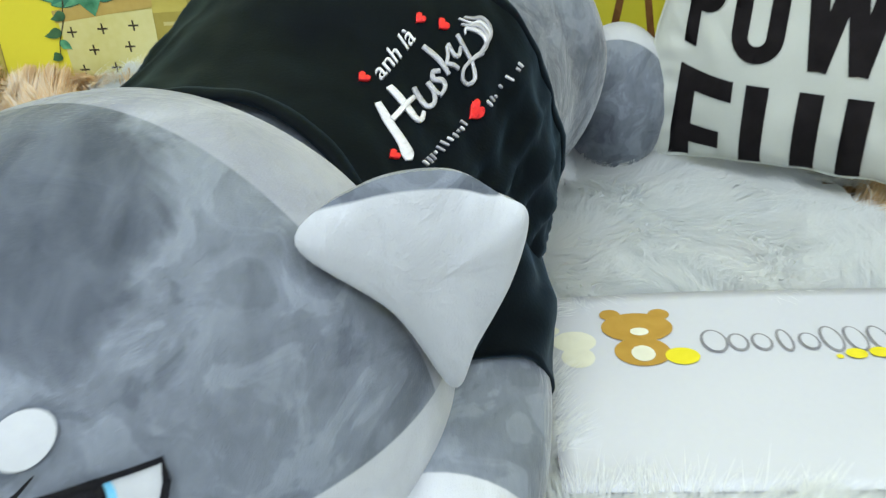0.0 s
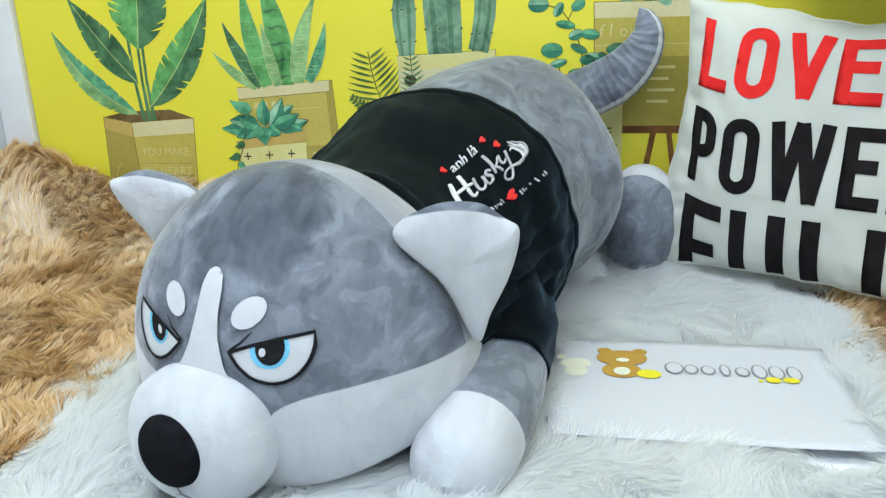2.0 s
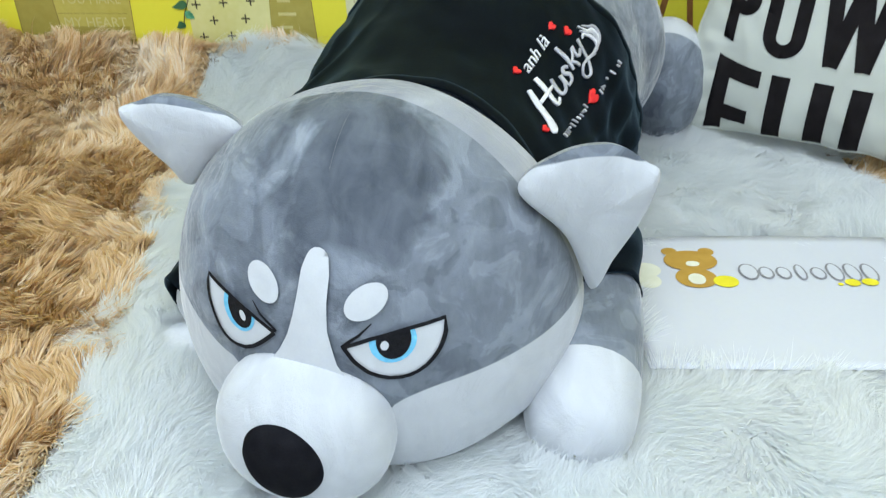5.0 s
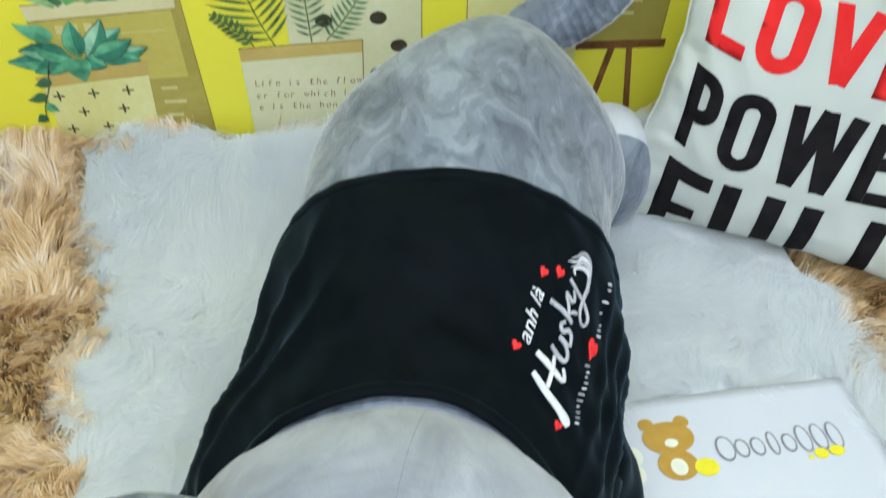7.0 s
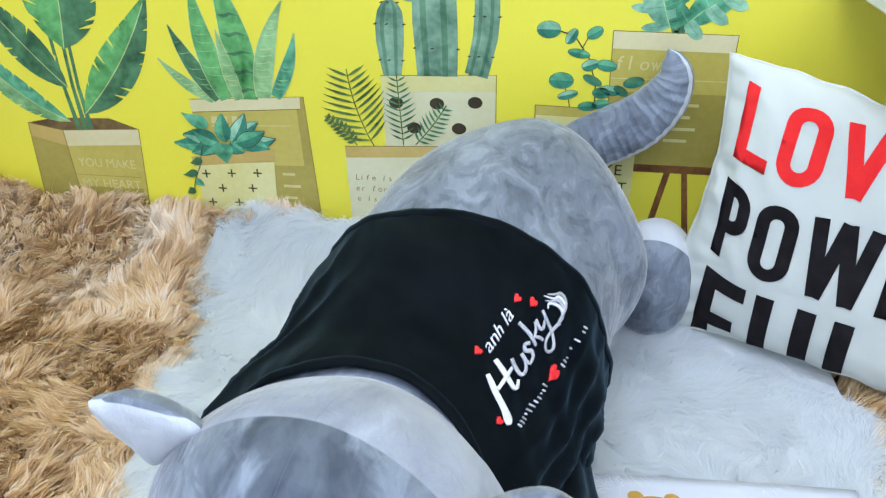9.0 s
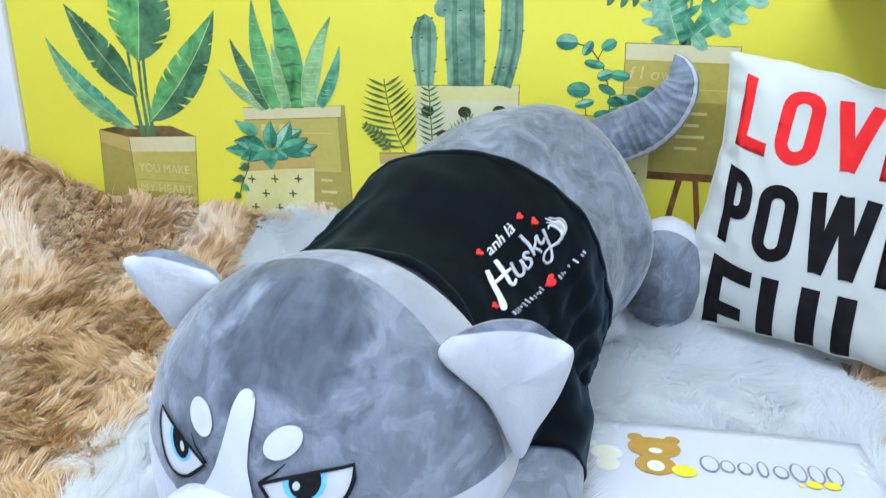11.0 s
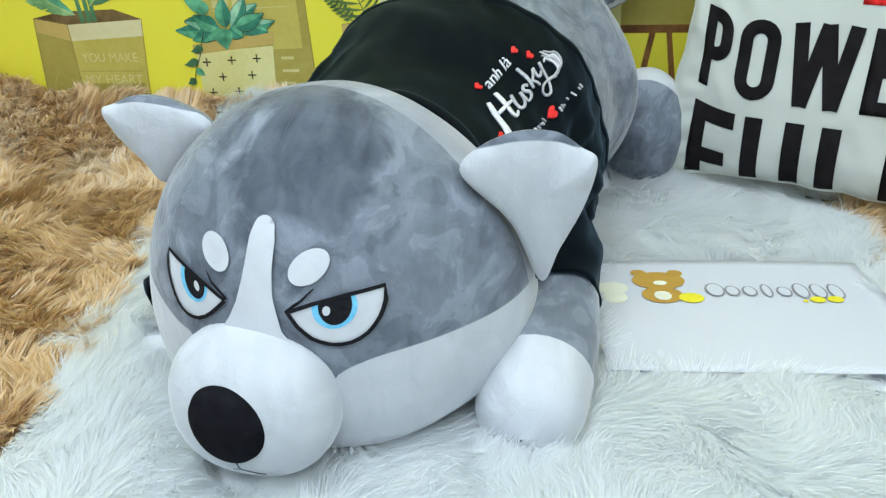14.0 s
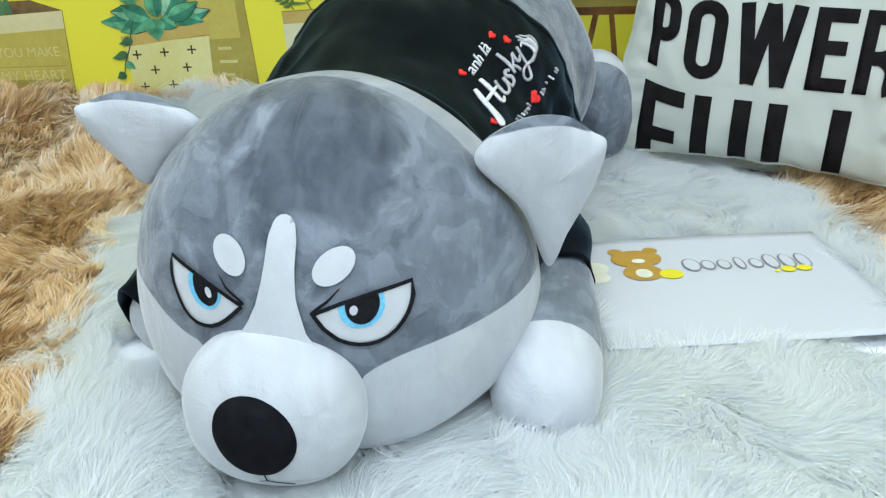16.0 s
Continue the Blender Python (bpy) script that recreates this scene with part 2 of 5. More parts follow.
# inks of the wallpaper's picture
LEAF_GREEN = printed("ink_leaf_green", (0.030, 0.19, 0.045), (0.17, 0.46, 0.15))
LEAF_DARK = printed("ink_dark_leaf", (0.03, 0.11, 0.05), (0.10, 0.24, 0.11))
LEAF_PALE = printed("ink_pale_leaf", (0.14, 0.34, 0.12), (0.31, 0.53, 0.23))
LEAF_EDGE = printed("ink_leaf_edge", (0.42, 0.50, 0.16), (0.55, 0.60, 0.26))
TEAL = printed("ink_teal_leaf", (0.03, 0.21, 0.105), (0.15, 0.45, 0.25), scale=22)
TEAL_DEEP = printed("ink_deep_teal", (0.015, 0.12, 0.075), (0.06, 0.27, 0.17), scale=22)
TEAL_PALE = printed("ink_pale_teal", (0.14, 0.39, 0.23), (0.33, 0.57, 0.38), scale=22)
FERN = printed("ink_fern_olive", (0.05, 0.10, 0.025), (0.12, 0.20, 0.06), scale=22)
CACTUS = printed("ink_cactus", (0.07, 0.20, 0.12), (0.24, 0.38, 0.25))
CACTUS_DARK = printed("ink_cactus_shade", (0.05, 0.15, 0.08), (0.13, 0.26, 0.15))
KRAFT = printed("ink_kraft_box", (0.43, 0.355, 0.060), (0.58, 0.49, 0.125), scale=4, wash=0.0)
KRAFT_SIDE = printed("ink_kraft_shade", (0.30, 0.240, 0.040), (0.43, 0.355, 0.085), scale=4, wash=0.0)
KRAFT_PALE = printed("ink_pale_rim", (0.60, 0.53, 0.26), (0.70, 0.64, 0.38), scale=5, wash=0.0)
CREAM_BOX = printed("ink_cream_box", (0.62, 0.57, 0.20), (0.72, 0.68, 0.33), scale=4, wash=0.0)
CREAM_WHITE = printed("ink_ivory_box", (0.60, 0.58, 0.33), (0.70, 0.68, 0.44), scale=4, wash=0.0)
TAN_RIM = printed("ink_tan_rim", (0.46, 0.32, 0.08), (0.58, 0.43, 0.14), scale=8, wash=0.0)
SOIL = printed("ink_soil", (0.10, 0.06, 0.02), (0.20, 0.13, 0.05))
BROWN_INK = printed("ink_brown_wood", (0.13, 0.05, 0.015), (0.25, 0.11, 0.035))
DARK_INK = printed("ink_dark_line", (0.035, 0.03, 0.015), (0.07, 0.055, 0.03), wash=0.0)
INK_EDGE = printed("ink_box_edge", (0.17, 0.12, 0.03), (0.27, 0.20, 0.06), scale=30, wash=0.0)
PALE_INK = printed("ink_pale_lettering", (0.56, 0.50, 0.20), (0.65, 0.59, 0.27), wash=0.0)
PRINT_BROWN = printed("ink_logo_brown", (0.42, 0.24, 0.04), (0.50, 0.30, 0.06), scale=40, wash=0.0)
PRINT_CREAM = printed("ink_logo_cream", (0.70, 0.70, 0.56), (0.78, 0.78, 0.64), scale=40, wash=0.0)
PRINT_YELLOW = printed("ink_logo_yellow", (0.72, 0.62, 0.02), (0.80, 0.70, 0.04), scale=40, wash=0.0)
PRINT_GREY = printed("ink_logo_outline", (0.20, 0.20, 0.22), (0.30, 0.30, 0.32), scale=40, wash=0.0)


# ---- building helpers ----
def part(name, bm, material, parent=None, label="", smooth=True):
    """Links a bmesh as one mesh object under a thing or a part."""
    me = bpy.data.meshes.new(name)
    bm.normal_update()
    bm.to_mesh(me)
    bm.free()
    for m in material if isinstance(material, (list, tuple)) else [material]:
        me.materials.append(m)
    if smooth:
        me.shade_smooth()
    ob = new(name, me)
    if parent is not None:
        ob.parent = parent
    if label:
        tagged(ob, label)
    return ob


def box(bm, x0, x1, y0, y1, z0, z1, bevel=0.0):
    made = bmesh.ops.create_cube(bm, size=1.0, matrix=Matrix.LocRotScale(((x0 + x1) / 2, (y0 + y1) / 2, (z0 + z1) / 2), None, (x1 - x0, y1 - y0, z1 - z0)))
    if bevel:
        edges = {e for v in made["verts"] for e in v.link_edges}
        bmesh.ops.bevel(bm, geom=list(edges), offset=bevel, segments=2, affect="EDGES", profile=0.7)
    return made["verts"]


def sheet(bm, fn, nu, nv, close_u=False, mat=0):
    """A grid of faces from fn(u, v), u and v from 0 to 1."""
    cols = nu if close_u else nu + 1
    vs = [[bm.verts.new(fn(i / nu, j / nv)) for i in range(cols)] for j in range(nv + 1)]
    for j in range(nv):
        for i in range(nu):
            a, b = i, (i + 1) % cols
            f = bm.faces.new((vs[j][a], vs[j][b], vs[j + 1][b], vs[j + 1][a]))
            f.material_index = mat
    return vs


def spline(x, xs, ys):
    return float(np.interp(x, xs, ys))


def smooth_curve(x, xs, ys):
    """A monotone-ish cubic through the given points."""
    xs, ys = list(xs), list(ys)
    if x <= xs[0]:
        return ys[0]
    if x >= xs[-1]:
        return ys[-1]
    i = max(k for k in range(len(xs) - 1) if xs[k] <= x)
    h = xs[i + 1] - xs[i]
    t = (x - xs[i]) / h

    def slope(k):
        if k == 0 or k == len(xs) - 1:
            return 0.0 if k == 0 else (ys[k] - ys[k - 1]) / (xs[k] - xs[k - 1])
        return (ys[k + 1] - ys[k - 1]) / (xs[k + 1] - xs[k - 1])

    a, b = slope(i) * h, slope(i + 1) * h
    return (2 * t**3 - 3 * t * t + 1) * ys[i] + (t**3 - 2 * t * t + t) * a + (-2 * t**3 + 3 * t * t) * ys[i + 1] + (t**3 - t * t) * b


def letters(text, shear=0.0, bold=0.0):
    """The outline of a word in the built-in font, as 2D points and faces, in a box from 0 to 1 each way, and its width over height."""
    cu = bpy.data.curves.new("lettering", "FONT")
    cu.body, cu.offset, cu.resolution_u, cu.fill_mode = text, bold, 4, "FRONT"
    ob = bpy.data.objects.new("lettering", cu)
    scene.collection.objects.link(ob)
    dg = bpy.context.evaluated_depsgraph_get()
    me = bpy.data.meshes.new_from_object(ob.evaluated_get(dg))
    pts = [(v.co.x + shear * v.co.y, v.co.y) for v in me.vertices]
    faces = [tuple(p.vertices) for p in me.polygons]
    bpy.data.objects.remove(ob)
    bpy.data.curves.remove(cu)
    bpy.data.meshes.remove(me)
    x0, x1 = min(p[0] for p in pts), max(p[0] for p in pts)
    y0, y1 = min(p[1] for p in pts), max(p[1] for p in pts)
    return [((x - x0) / (x1 - x0), (y - y0) / (y1 - y0)) for x, y in pts], faces, (x1 - x0) / (y1 - y0)


def flat_shape(outline):
    """One filled outline as points and one face."""
    return list(outline), [tuple(range(len(outline)))]


def lay(bm, pts, faces, place, cuts=0.0, mat=0):
    """Lays a flat shape, cut into a grid of that step, on a surface given by place(u, v)."""
    t = bmesh.new()
    vs = [t.verts.new((x, y, 0)) for x, y in pts]
    for f in faces:
        try:
            t.faces.new([vs[i] for i in f])
        except ValueError:
            pass
    bmesh.ops.triangulate(t, faces=t.faces[:])
    if cuts:
        lo = [min(v.co[k] for v in t.verts) for k in (0, 1)]
        hi = [max(v.co[k] for v in t.verts) for k in (0, 1)]
        for k in (0, 1):
            c = math.ceil(lo[k] / cuts) * cuts
            while c < hi[k]:
                no = (1, 0, 0) if k == 0 else (0, 1, 0)
                bmesh.ops.bisect_plane(t, geom=t.verts[:] + t.edges[:] + t.faces[:], plane_co=[c * n for n in no], plane_no=no)
                c += cuts
    keep = {}
    for v in t.verts:
        keep[v] = bm.verts.new(place(v.co.x, v.co.y))
    for f in t.faces:
        try:
            g = bm.faces.new([keep[v] for v in f.verts])
            g.material_index = mat
        except ValueError:
            pass
    t.free()


def arc_line(cx, cy, rx, ry, a0, a1, n=10):
    return [(cx + rx * math.cos(radians(a0 + (a1 - a0) * i / n)), cy + ry * math.sin(radians(a0 + (a1 - a0) * i / n))) for i in range(n + 1)]


def poster_strokes(ch, w, h, t):
    """The strokes of a tall bold capital in a box w wide and h high, drawn with a pen t wide: centre lines."""
    a, b, c, d = t / 2, w - t / 2, t / 2, h - t / 2
    rx, ry, mx = (b - a) / 2, min((b - a) / 2, (d - c) / 2), w / 2
    if ch == "I":
        return [[(mx, 0), (mx, h)]]
    if ch == "L":
        return [[(a, 0), (a, h)], [(t, c), (w, c)]]
    if ch in "EF":
        mid = h * 0.53
        bars = [[(t, d), (w, d)], [(t, mid), (w * 0.86, mid)]] + ([[(t, c), (w, c)]] if ch == "E" else [])
        return [[(a, 0), (a, h)]] + bars
    if ch == "O":
        return [[(a, h / 2), (a, d - ry)] + arc_line(mx, d - ry, rx, ry, 180, 0)[1:] + arc_line(mx, c + ry, rx, ry, 0, -180) + [(a, h / 2)]]
    if ch == "U":
        return [[(a, h)] + arc_line(mx, c + ry, rx, ry, 180, 360) + [(b, h)]]
    if ch == "V":
        return [[(a, h), (mx, t * 0.25)], [(b, h), (mx, t * 0.25)]]
    if ch == "W":
        return [[(a, h), (w * 0.27, 0)], [(w * 0.27, 0), (mx, h)], [(mx, h), (w * 0.73, 0)], [(w * 0.73, 0), (b, h)]]
    if ch in "PR":
        lo = h * 0.44
        r2 = (d - lo) / 2
        k = min(rx * 1.2, r2)
        bowl = [(t, d)] + arc_line(b - k, d - k, k, k, 90, 0) + arc_line(b - k, lo + k, k, k, 0, -90) + [(t, lo)]
        return [[(a, 0), (a, h)], bowl] + ([arc_line(b - k, lo - k, k, k, 90, 0)[2:] + [(b, 0.1 * h), (b + t * 0.12, 0)]] if ch == "R" else [])
    if ch == "S":
        top = arc_line(mx, d - ry, rx, ry, -8, 180, 12)
        low = arc_line(mx, c + ry, rx, ry, 0, -188, 12)
        return [top + [(a + 0.08 * w, h * 0.60), (mx, h * 0.50), (b - 0.08 * w, h * 0.40)] + low]
    return []


def heart_outline(n=28):
    out = []
    for i in range(n):
        a = 2 * math.pi * i / n
        out.append((0.5 + 0.5 * math.sin(a) ** 3, 0.5 + (13 * math.cos(a) - 5 * math.cos(2 * a) - 2 * math.cos(3 * a) - math.cos(4 * a)) / 32))
    return out


def ellipse_outline(cx, cy, rx, ry, turn=0.0, n=28):
    c, s = math.cos(radians(turn)), math.sin(radians(turn))
    return [(cx + rx * math.cos(a) * c - ry * math.sin(a) * s, cy + rx * math.cos(a) * s + ry * math.sin(a) * c) for a in (2 * math.pi * i / n for i in range(n))]


def band_outline(pts, width):
    """A stroke of the given width along a row of points, as one closed outline."""
    left, right = [], []
    for i, (x, y) in enumerate(pts):
        x0, y0 = pts[max(i - 1, 0)]
        x1, y1 = pts[min(i + 1, len(pts) - 1)]
        d = math.hypot(x1 - x0, y1 - y0) or 1.0
        w = (width[i] if isinstance(width, (list, tuple)) else width) / 2
        left.append((x - (y1 - y0) / d * w, y + (x1 - x0) / d * w))
        right.append((x + (y1 - y0) / d * w, y - (x1 - x0) / d * w))
    return left + right[::-1]


def band_shape(pts, width):
    """The same stroke as a row of four-sided faces, so that it may close on itself."""
    o = band_outline(pts, width)
    n = len(pts)
    return o, [(i, i + 1, 2 * n - 2 - i, 2 * n - 1 - i) for i in range(n - 1)]


# ---- room ----
WALL_Y, LEFT_X, RIGHT_X, FRONT_Y, ROOF = 1.155, -1.085, 2.3, -2.4, 2.5


def slab(name, lims, material, label, category):
    bm = bmesh.new()
    box(bm, *lims)
    return tagged(part(name, bm, material, None, smooth=False), label, category, kind="structure")


wall_back = slab("wall_back", (-1.012, RIGHT_X, WALL_Y, WALL_Y + 0.12, 0, ROOF), YELLOW, "back wall papered bright yellow with pictures of potted plants", "wall")
slab("wall_left", (LEFT_X - 0.12, LEFT_X, FRONT_Y, WALL_Y + 0.12, 0, ROOF), WALL_WHITE, "plain white painted side wall", "wall")
slab("wall_right", (RIGHT_X, RIGHT_X + 0.12, FRONT_Y, WALL_Y + 0.12, 0, ROOF), WALL_WHITE, "plain white painted side wall", "wall")
slab("wall_front", (LEFT_X - 0.12, RIGHT_X + 0.12, FRONT_Y - 0.12, FRONT_Y, 0, ROOF), WALL_WHITE, "plain white painted wall", "wall")
slab("floor", (LEFT_X - 0.12, RIGHT_X + 0.12, FRONT_Y - 0.12, WALL_Y + 0.12, -0.12, 0), FLOOR_TILE, "pale smooth floor under the rugs", "floor")
slab("ceiling", (LEFT_X - 0.12, RIGHT_X + 0.12, FRONT_Y - 0.12, WALL_Y + 0.12, ROOF, ROOF + 0.1), CEILING, "plain white ceiling", "ceiling")
bm = bmesh.new()
box(bm, LEFT_X, -1.0145, WALL_Y - 0.012, WALL_Y + 0.12, 0, ROOF, 0.004)
tagged(part("trim", bm, TRIM_WHITE), "glossy white upright trim beside the yellow wallpaper", "trim", kind="structure")

# ---- ground under the rugs: it swells towards the wall and into a heap in the corner ----
def ground(x, y):
    z = 0.012
    z += 0.105 * max(0.0, min(1.0, (y - 0.97) / 0.16)) ** 1.4
    z += 0.115 * math.exp(-(((x + 1.03) / 0.15) ** 2 + ((y - 1.03) / 0.17) ** 2))
    z += 0.085 * math.exp(-(((x + 1.06) / 0.14) ** 2 + ((y - 0.70) / 0.13) ** 2))
    z += 0.014 * noise.noise((x * 5.0, y * 5.0, 0.3)) * (1.0 if x < -0.5 or x > 0.5 else 0.35)
    return max(z, 0.004)


RUG_CORNERS = ((-0.365, -0.10), (0.50, -0.10), (0.445, 1.13), (-0.518, 1.13))


def in_white_rug(x, y, grow=0.0):
    t = (y + 0.10) / 1.23
    edge = 0.018 * noise.noise((x * 6, y * 6, 2.0))
    left = RUG_CORNERS[0][0] + (RUG_CORNERS[3][0] - RUG_CORNERS[0][0]) * t
    right = RUG_CORNERS[1][0] + (RUG_CORNERS[2][0] - RUG_CORNERS[1][0]) * t
    return left - grow + edge < x < right + grow + edge and -0.10 - grow < y < 1.132


# ---- plush dog ----
DOG = pose(-0.140, 0.471, 0.0, 0, 0, -10)
# the head: its middle, half sizes (towards its left, right, front, back, top and underside), roundness, turn and nod
HEAD_C = (0.0042, 0.0094, 0.1096)
HEAD_R = (0.1800, 0.1960, 0.1750, 0.1630, 0.2200, 0.0400)
HEAD_P, HEAD_TURN, HEAD_NOD = 1.92, 0.0217, 0.3837


def crease(p, scale, amount, seed=0.0):
    return amount * noise.noise(Vector((p[0] * scale, p[1] * scale, p[2] * scale + seed)))


def head_axes(p):
    """A place, or a direction, in the dog's axes turned into the head's own."""
    c, s = math.cos(HEAD_TURN), math.sin(HEAD_TURN)
    x, y = c * p[0] + s * p[1], c * p[1] - s * p[0]
    c, s = math.cos(HEAD_NOD), math.sin(HEAD_NOD)
    return Vector((x, c * y + s * p[2], c * p[2] - s * y))


def head_size(q):
    """How far out a place in the head's own axes lies: 1 on the surface."""
    rx, ry, rz = HEAD_R[0 if q.x > 0 else 1], HEAD_R[2 if q.y < 0 else 3], HEAD_R[4 if q.z > 0 else 5]
    return (abs(q.x / rx) ** HEAD_P + abs(q.y / ry) ** HEAD_P + abs(q.z / rz) ** HEAD_P) ** (1 / HEAD_P)


def head_along(start, step, lift):
    """The place where a line from outside, one step long, first meets the head."""
    c = Vector(HEAD_C)
    lo, hi = 0.0, 1.0
    for _ in range(26):
        mid = (lo + hi) / 2
        if head_size(head_axes(start + step * mid - c)) > 1:
            lo = mid
        else:
            hi = mid
    p = start + step * hi
    d = (p - c).normalized()
    return p + d * (crease(p, 11, 0.0025) + lift)


def head_front(x, z, lift=0.0):
    """The place on the front of the head at that width and height."""
    return head_along(Vector((x, -0.30, z)), Vector((0, 0.26, 0)), lift)


BODY_Y = (0.00, 0.06, 0.15, 0.23, 0.30, 0.40, 0.48, 0.55, 0.60, 0.635, 0.655, 0.668)
BODY_TOP = (0.2547, 0.2700, 0.2880, 0.3250, 0.3520, 0.3766, 0.3853, 0.3745, 0.340, 0.296, 0.251, 0.191)
BODY_W = (0.1627, 0.1790, 0.1844, 0.1850, 0.1785, 0.1770, 0.1835, 0.1425, 0.1032, 0.0757, 0.0499, 0.014)
BODY_BOT = (0.03, 0.02, 0.012, 0.010, 0.010, 0.010, 0.010, 0.014, 0.03, 0.06, 0.10, 0.165)


def body_axis(y):
    return -0.002 + 0.0943 * y + 0.12 * max(0.0, y - 0.42)


def body_point(y, a, lift=0.0):
    """A place on the body: y along it, a the angle from the top towards its left side."""
    top, bot, w = smooth_curve(y, BODY_Y, BODY_TOP), smooth_curve(y, BODY_Y, BODY_BOT), smooth_curve(y, BODY_Y, BODY_W)
    zc, h = (top + bot) / 2, (top - bot) / 2
    s, c = math.sin(a), math.cos(a)
    t = max(0.0, min(1.0, (y - 0.36) / 0.16))
    k = 2.045 if s < 0 else 1.865
    k += (1.835 - k) * t * t * (3 - 2 * t)
    if s < 0:
        w *= 1 - 0.09 * math.exp(-(((y - 0.20) / 0.09) ** 2))
    r = (abs(s) ** k + abs(c) ** k) ** (-1 / k)
    return Vector((body_axis(y) + (w + lift) * r * s, y, zc + (h + lift) * r * c))


def build_dog():
    bm = bmesh.new()
    white = bm.verts.layers.float.new("white")
    nape = bm.verts.layers.float.new("nape")

    def paint(rows, wf, nf=None):
        for row in rows:
            for v in row:
                v[white] = wf(v.co)
                v[nape] = nf(v.co) if nf else -1.0

    # head
    def head(u, v):
        a, b = 2 * math.pi * u, math.pi * (v - 0.5) * 0.999
        d = Vector((math.cos(b) * math.cos(a), math.cos(b) * math.sin(a), math.sin(b)))
        p = Vector(HEAD_C) + d / head_size(head_axes(d))
        p += d * crease(p, 11, 0.0025)
        p.z = max(p.z, 0.006)
        return p

    def head_white(p):
        line = smooth_curve(p.x, (-0.20, -0.153, -0.124, -0.103, -0.085, -0.067, -0.050, 0.045, 0.058, 0.080, 0.103, 0.136, 0.160, 0.19), (0.172, 0.169, 0.164, 0.155, 0.148, 0.141, 0.105, 0.105, 0.127, 0.139, 0.1445, 0.148, 0.148, 0.146))
        return (line - p.z) * 0.8

    def head_nape(p):
        x = p.x
        edge = -0.030 - 0.006 * min(1.0, abs(x) / 0.12) ** 1.5 + 0.6 * max(0.0, abs(x) - 0.135)
        return (p.y - edge) * 0.7

    paint(sheet(bm, head, 150, 100, True), head_white, head_nape)

    # the throat below the head, resting on the rug
    def throat(u, v):
        a, b = 2 * math.pi * u, math.pi * (v - 0.5) * 0.999
        return Vector((0.004 + 0.135 * math.cos(b) * math.cos(a), 0.0 + 0.125 * math.cos(b) * math.sin(a), max(0.006, 0.075 + 0.07 * math.sin(b))))

    paint(sheet(bm, throat, 40, 24, True), lambda p: 1.0)

    # muzzle and nose
    MC, MR, MP = (-0.0094, -0.169, 0.1030), (0.0700, 0.0495, 0.0635), 2.35

    def muzzle(u, v):
        a, b = 2 * math.pi * u, math.pi * (v - 0.5) * 0.999
        d = Vector((math.cos(b) * math.cos(a), math.sin(b), math.cos(b) * math.sin(a)))
        d /= sum(abs(e) ** MP for e in d) ** (1 / MP)
        return Vector((MC[0] + MR[0] * d.x, MC[1] + MR[1] * d.y, max(0.004, MC[2] + MR[2] * d.z)))

    paint(sheet(bm, muzzle, 56, 40, True), lambda p: 1.0)

    def on_muzzle(x, z, lift):
        q = 1 - abs((x - MC[0]) / MR[0]) ** MP - abs((z - MC[2]) / MR[2]) ** MP
        return Vector((x, MC[1] - MR[1] * max(q, 0.0) ** (1 / MP) - lift, z))

    def nose(u, v):
        a, r = 2 * math.pi * u, max(v, 0.001)
        w, h = 0.0312 * (1 + 0.06 * math.sin(a)), 0.0325
        return on_muzzle(-0.0085 + w * r * math.cos(a), 0.1085 + h * r * math.sin(a) - 0.1 * w * r * math.cos(a), -0.001 + 0.012 * (1 - r ** 3.5) ** 0.5)

    paint(sheet(bm, nose, 48, 16, True, mat=4), lambda p: -1.0)

    # body, white below
    def trunk(u, v):
        y = 0.04 + 0.628 * (1 - (1 - v) ** 1.35)
        p = body_point(y, 2 * math.pi * u)
        return p + (p - Vector((body_axis(y), y, 0.18))).normalized() * crease(p, 8, 0.004, 3)

    rows = sheet(bm, trunk, 96, 70, True)
    paint(rows, lambda p: (0.042 - p.z) * 0.8)

    # limbs: rounded rolls from shoulder to paw
    def limb(points, radii, wf, n=28, m=36):
        cum = [0.0]
        for p, q in zip(points, points[1:]):
            cum.append(cum[-1] + (Vector(q) - Vector(p)).length)

        def at(s):
            return Vector([smooth_curve(s, cum, [p[k] for p in points]) for k in range(3)])

        def fn(u, v):
            s = v * cum[-1]
            c = at(s)
            d = (at(min(s + 0.004, cum[-1])) - at(max(s - 0.004, 0))).normalized()
            side = d.cross(Vector((0, 0, 1)))
            side = side.normalized() if side.length > 0.01 else Vector((1, 0, 0))
            up = side.cross(d)
            r = smooth_curve(s, cum, radii)
            a = 2 * math.pi * u
            p = c + side * r * math.cos(a) + up * r * math.sin(a)
            p.z = max(p.z, 0.006)
            return p

        paint(sheet(bm, fn, n, m, True), wf)

    limb([(0.165, 0.16, 0.10), (0.182, 0.06, 0.078), (0.189, -0.01, 0.062), (0.192, -0.055, 0.055), (0.193, -0.085, 0.052), (0.193, -0.102, 0.051), (0.193, -0.107, 0.051)],
         [0.05, 0.055, 0.053, 0.050, 0.043, 0.026, 0.001], lambda p: (-0.028 - p.y + 0.10 * (p.x - 0.2) - 0.12 * (p.z - 0.06)))
    limb([(-0.140, 0.17, 0.10), (-0.168, 0.10, 0.078), (-0.188, 0.045, 0.062), (-0.196, 0.022, 0.055), (-0.200, 0.002, 0.052), (-0.202, -0.008, 0.051), (-0.203, -0.012, 0.051)],
         [0.048, 0.048, 0.045, 0.042, 0.037, 0.023, 0.001], lambda p: (0.018 - p.y))
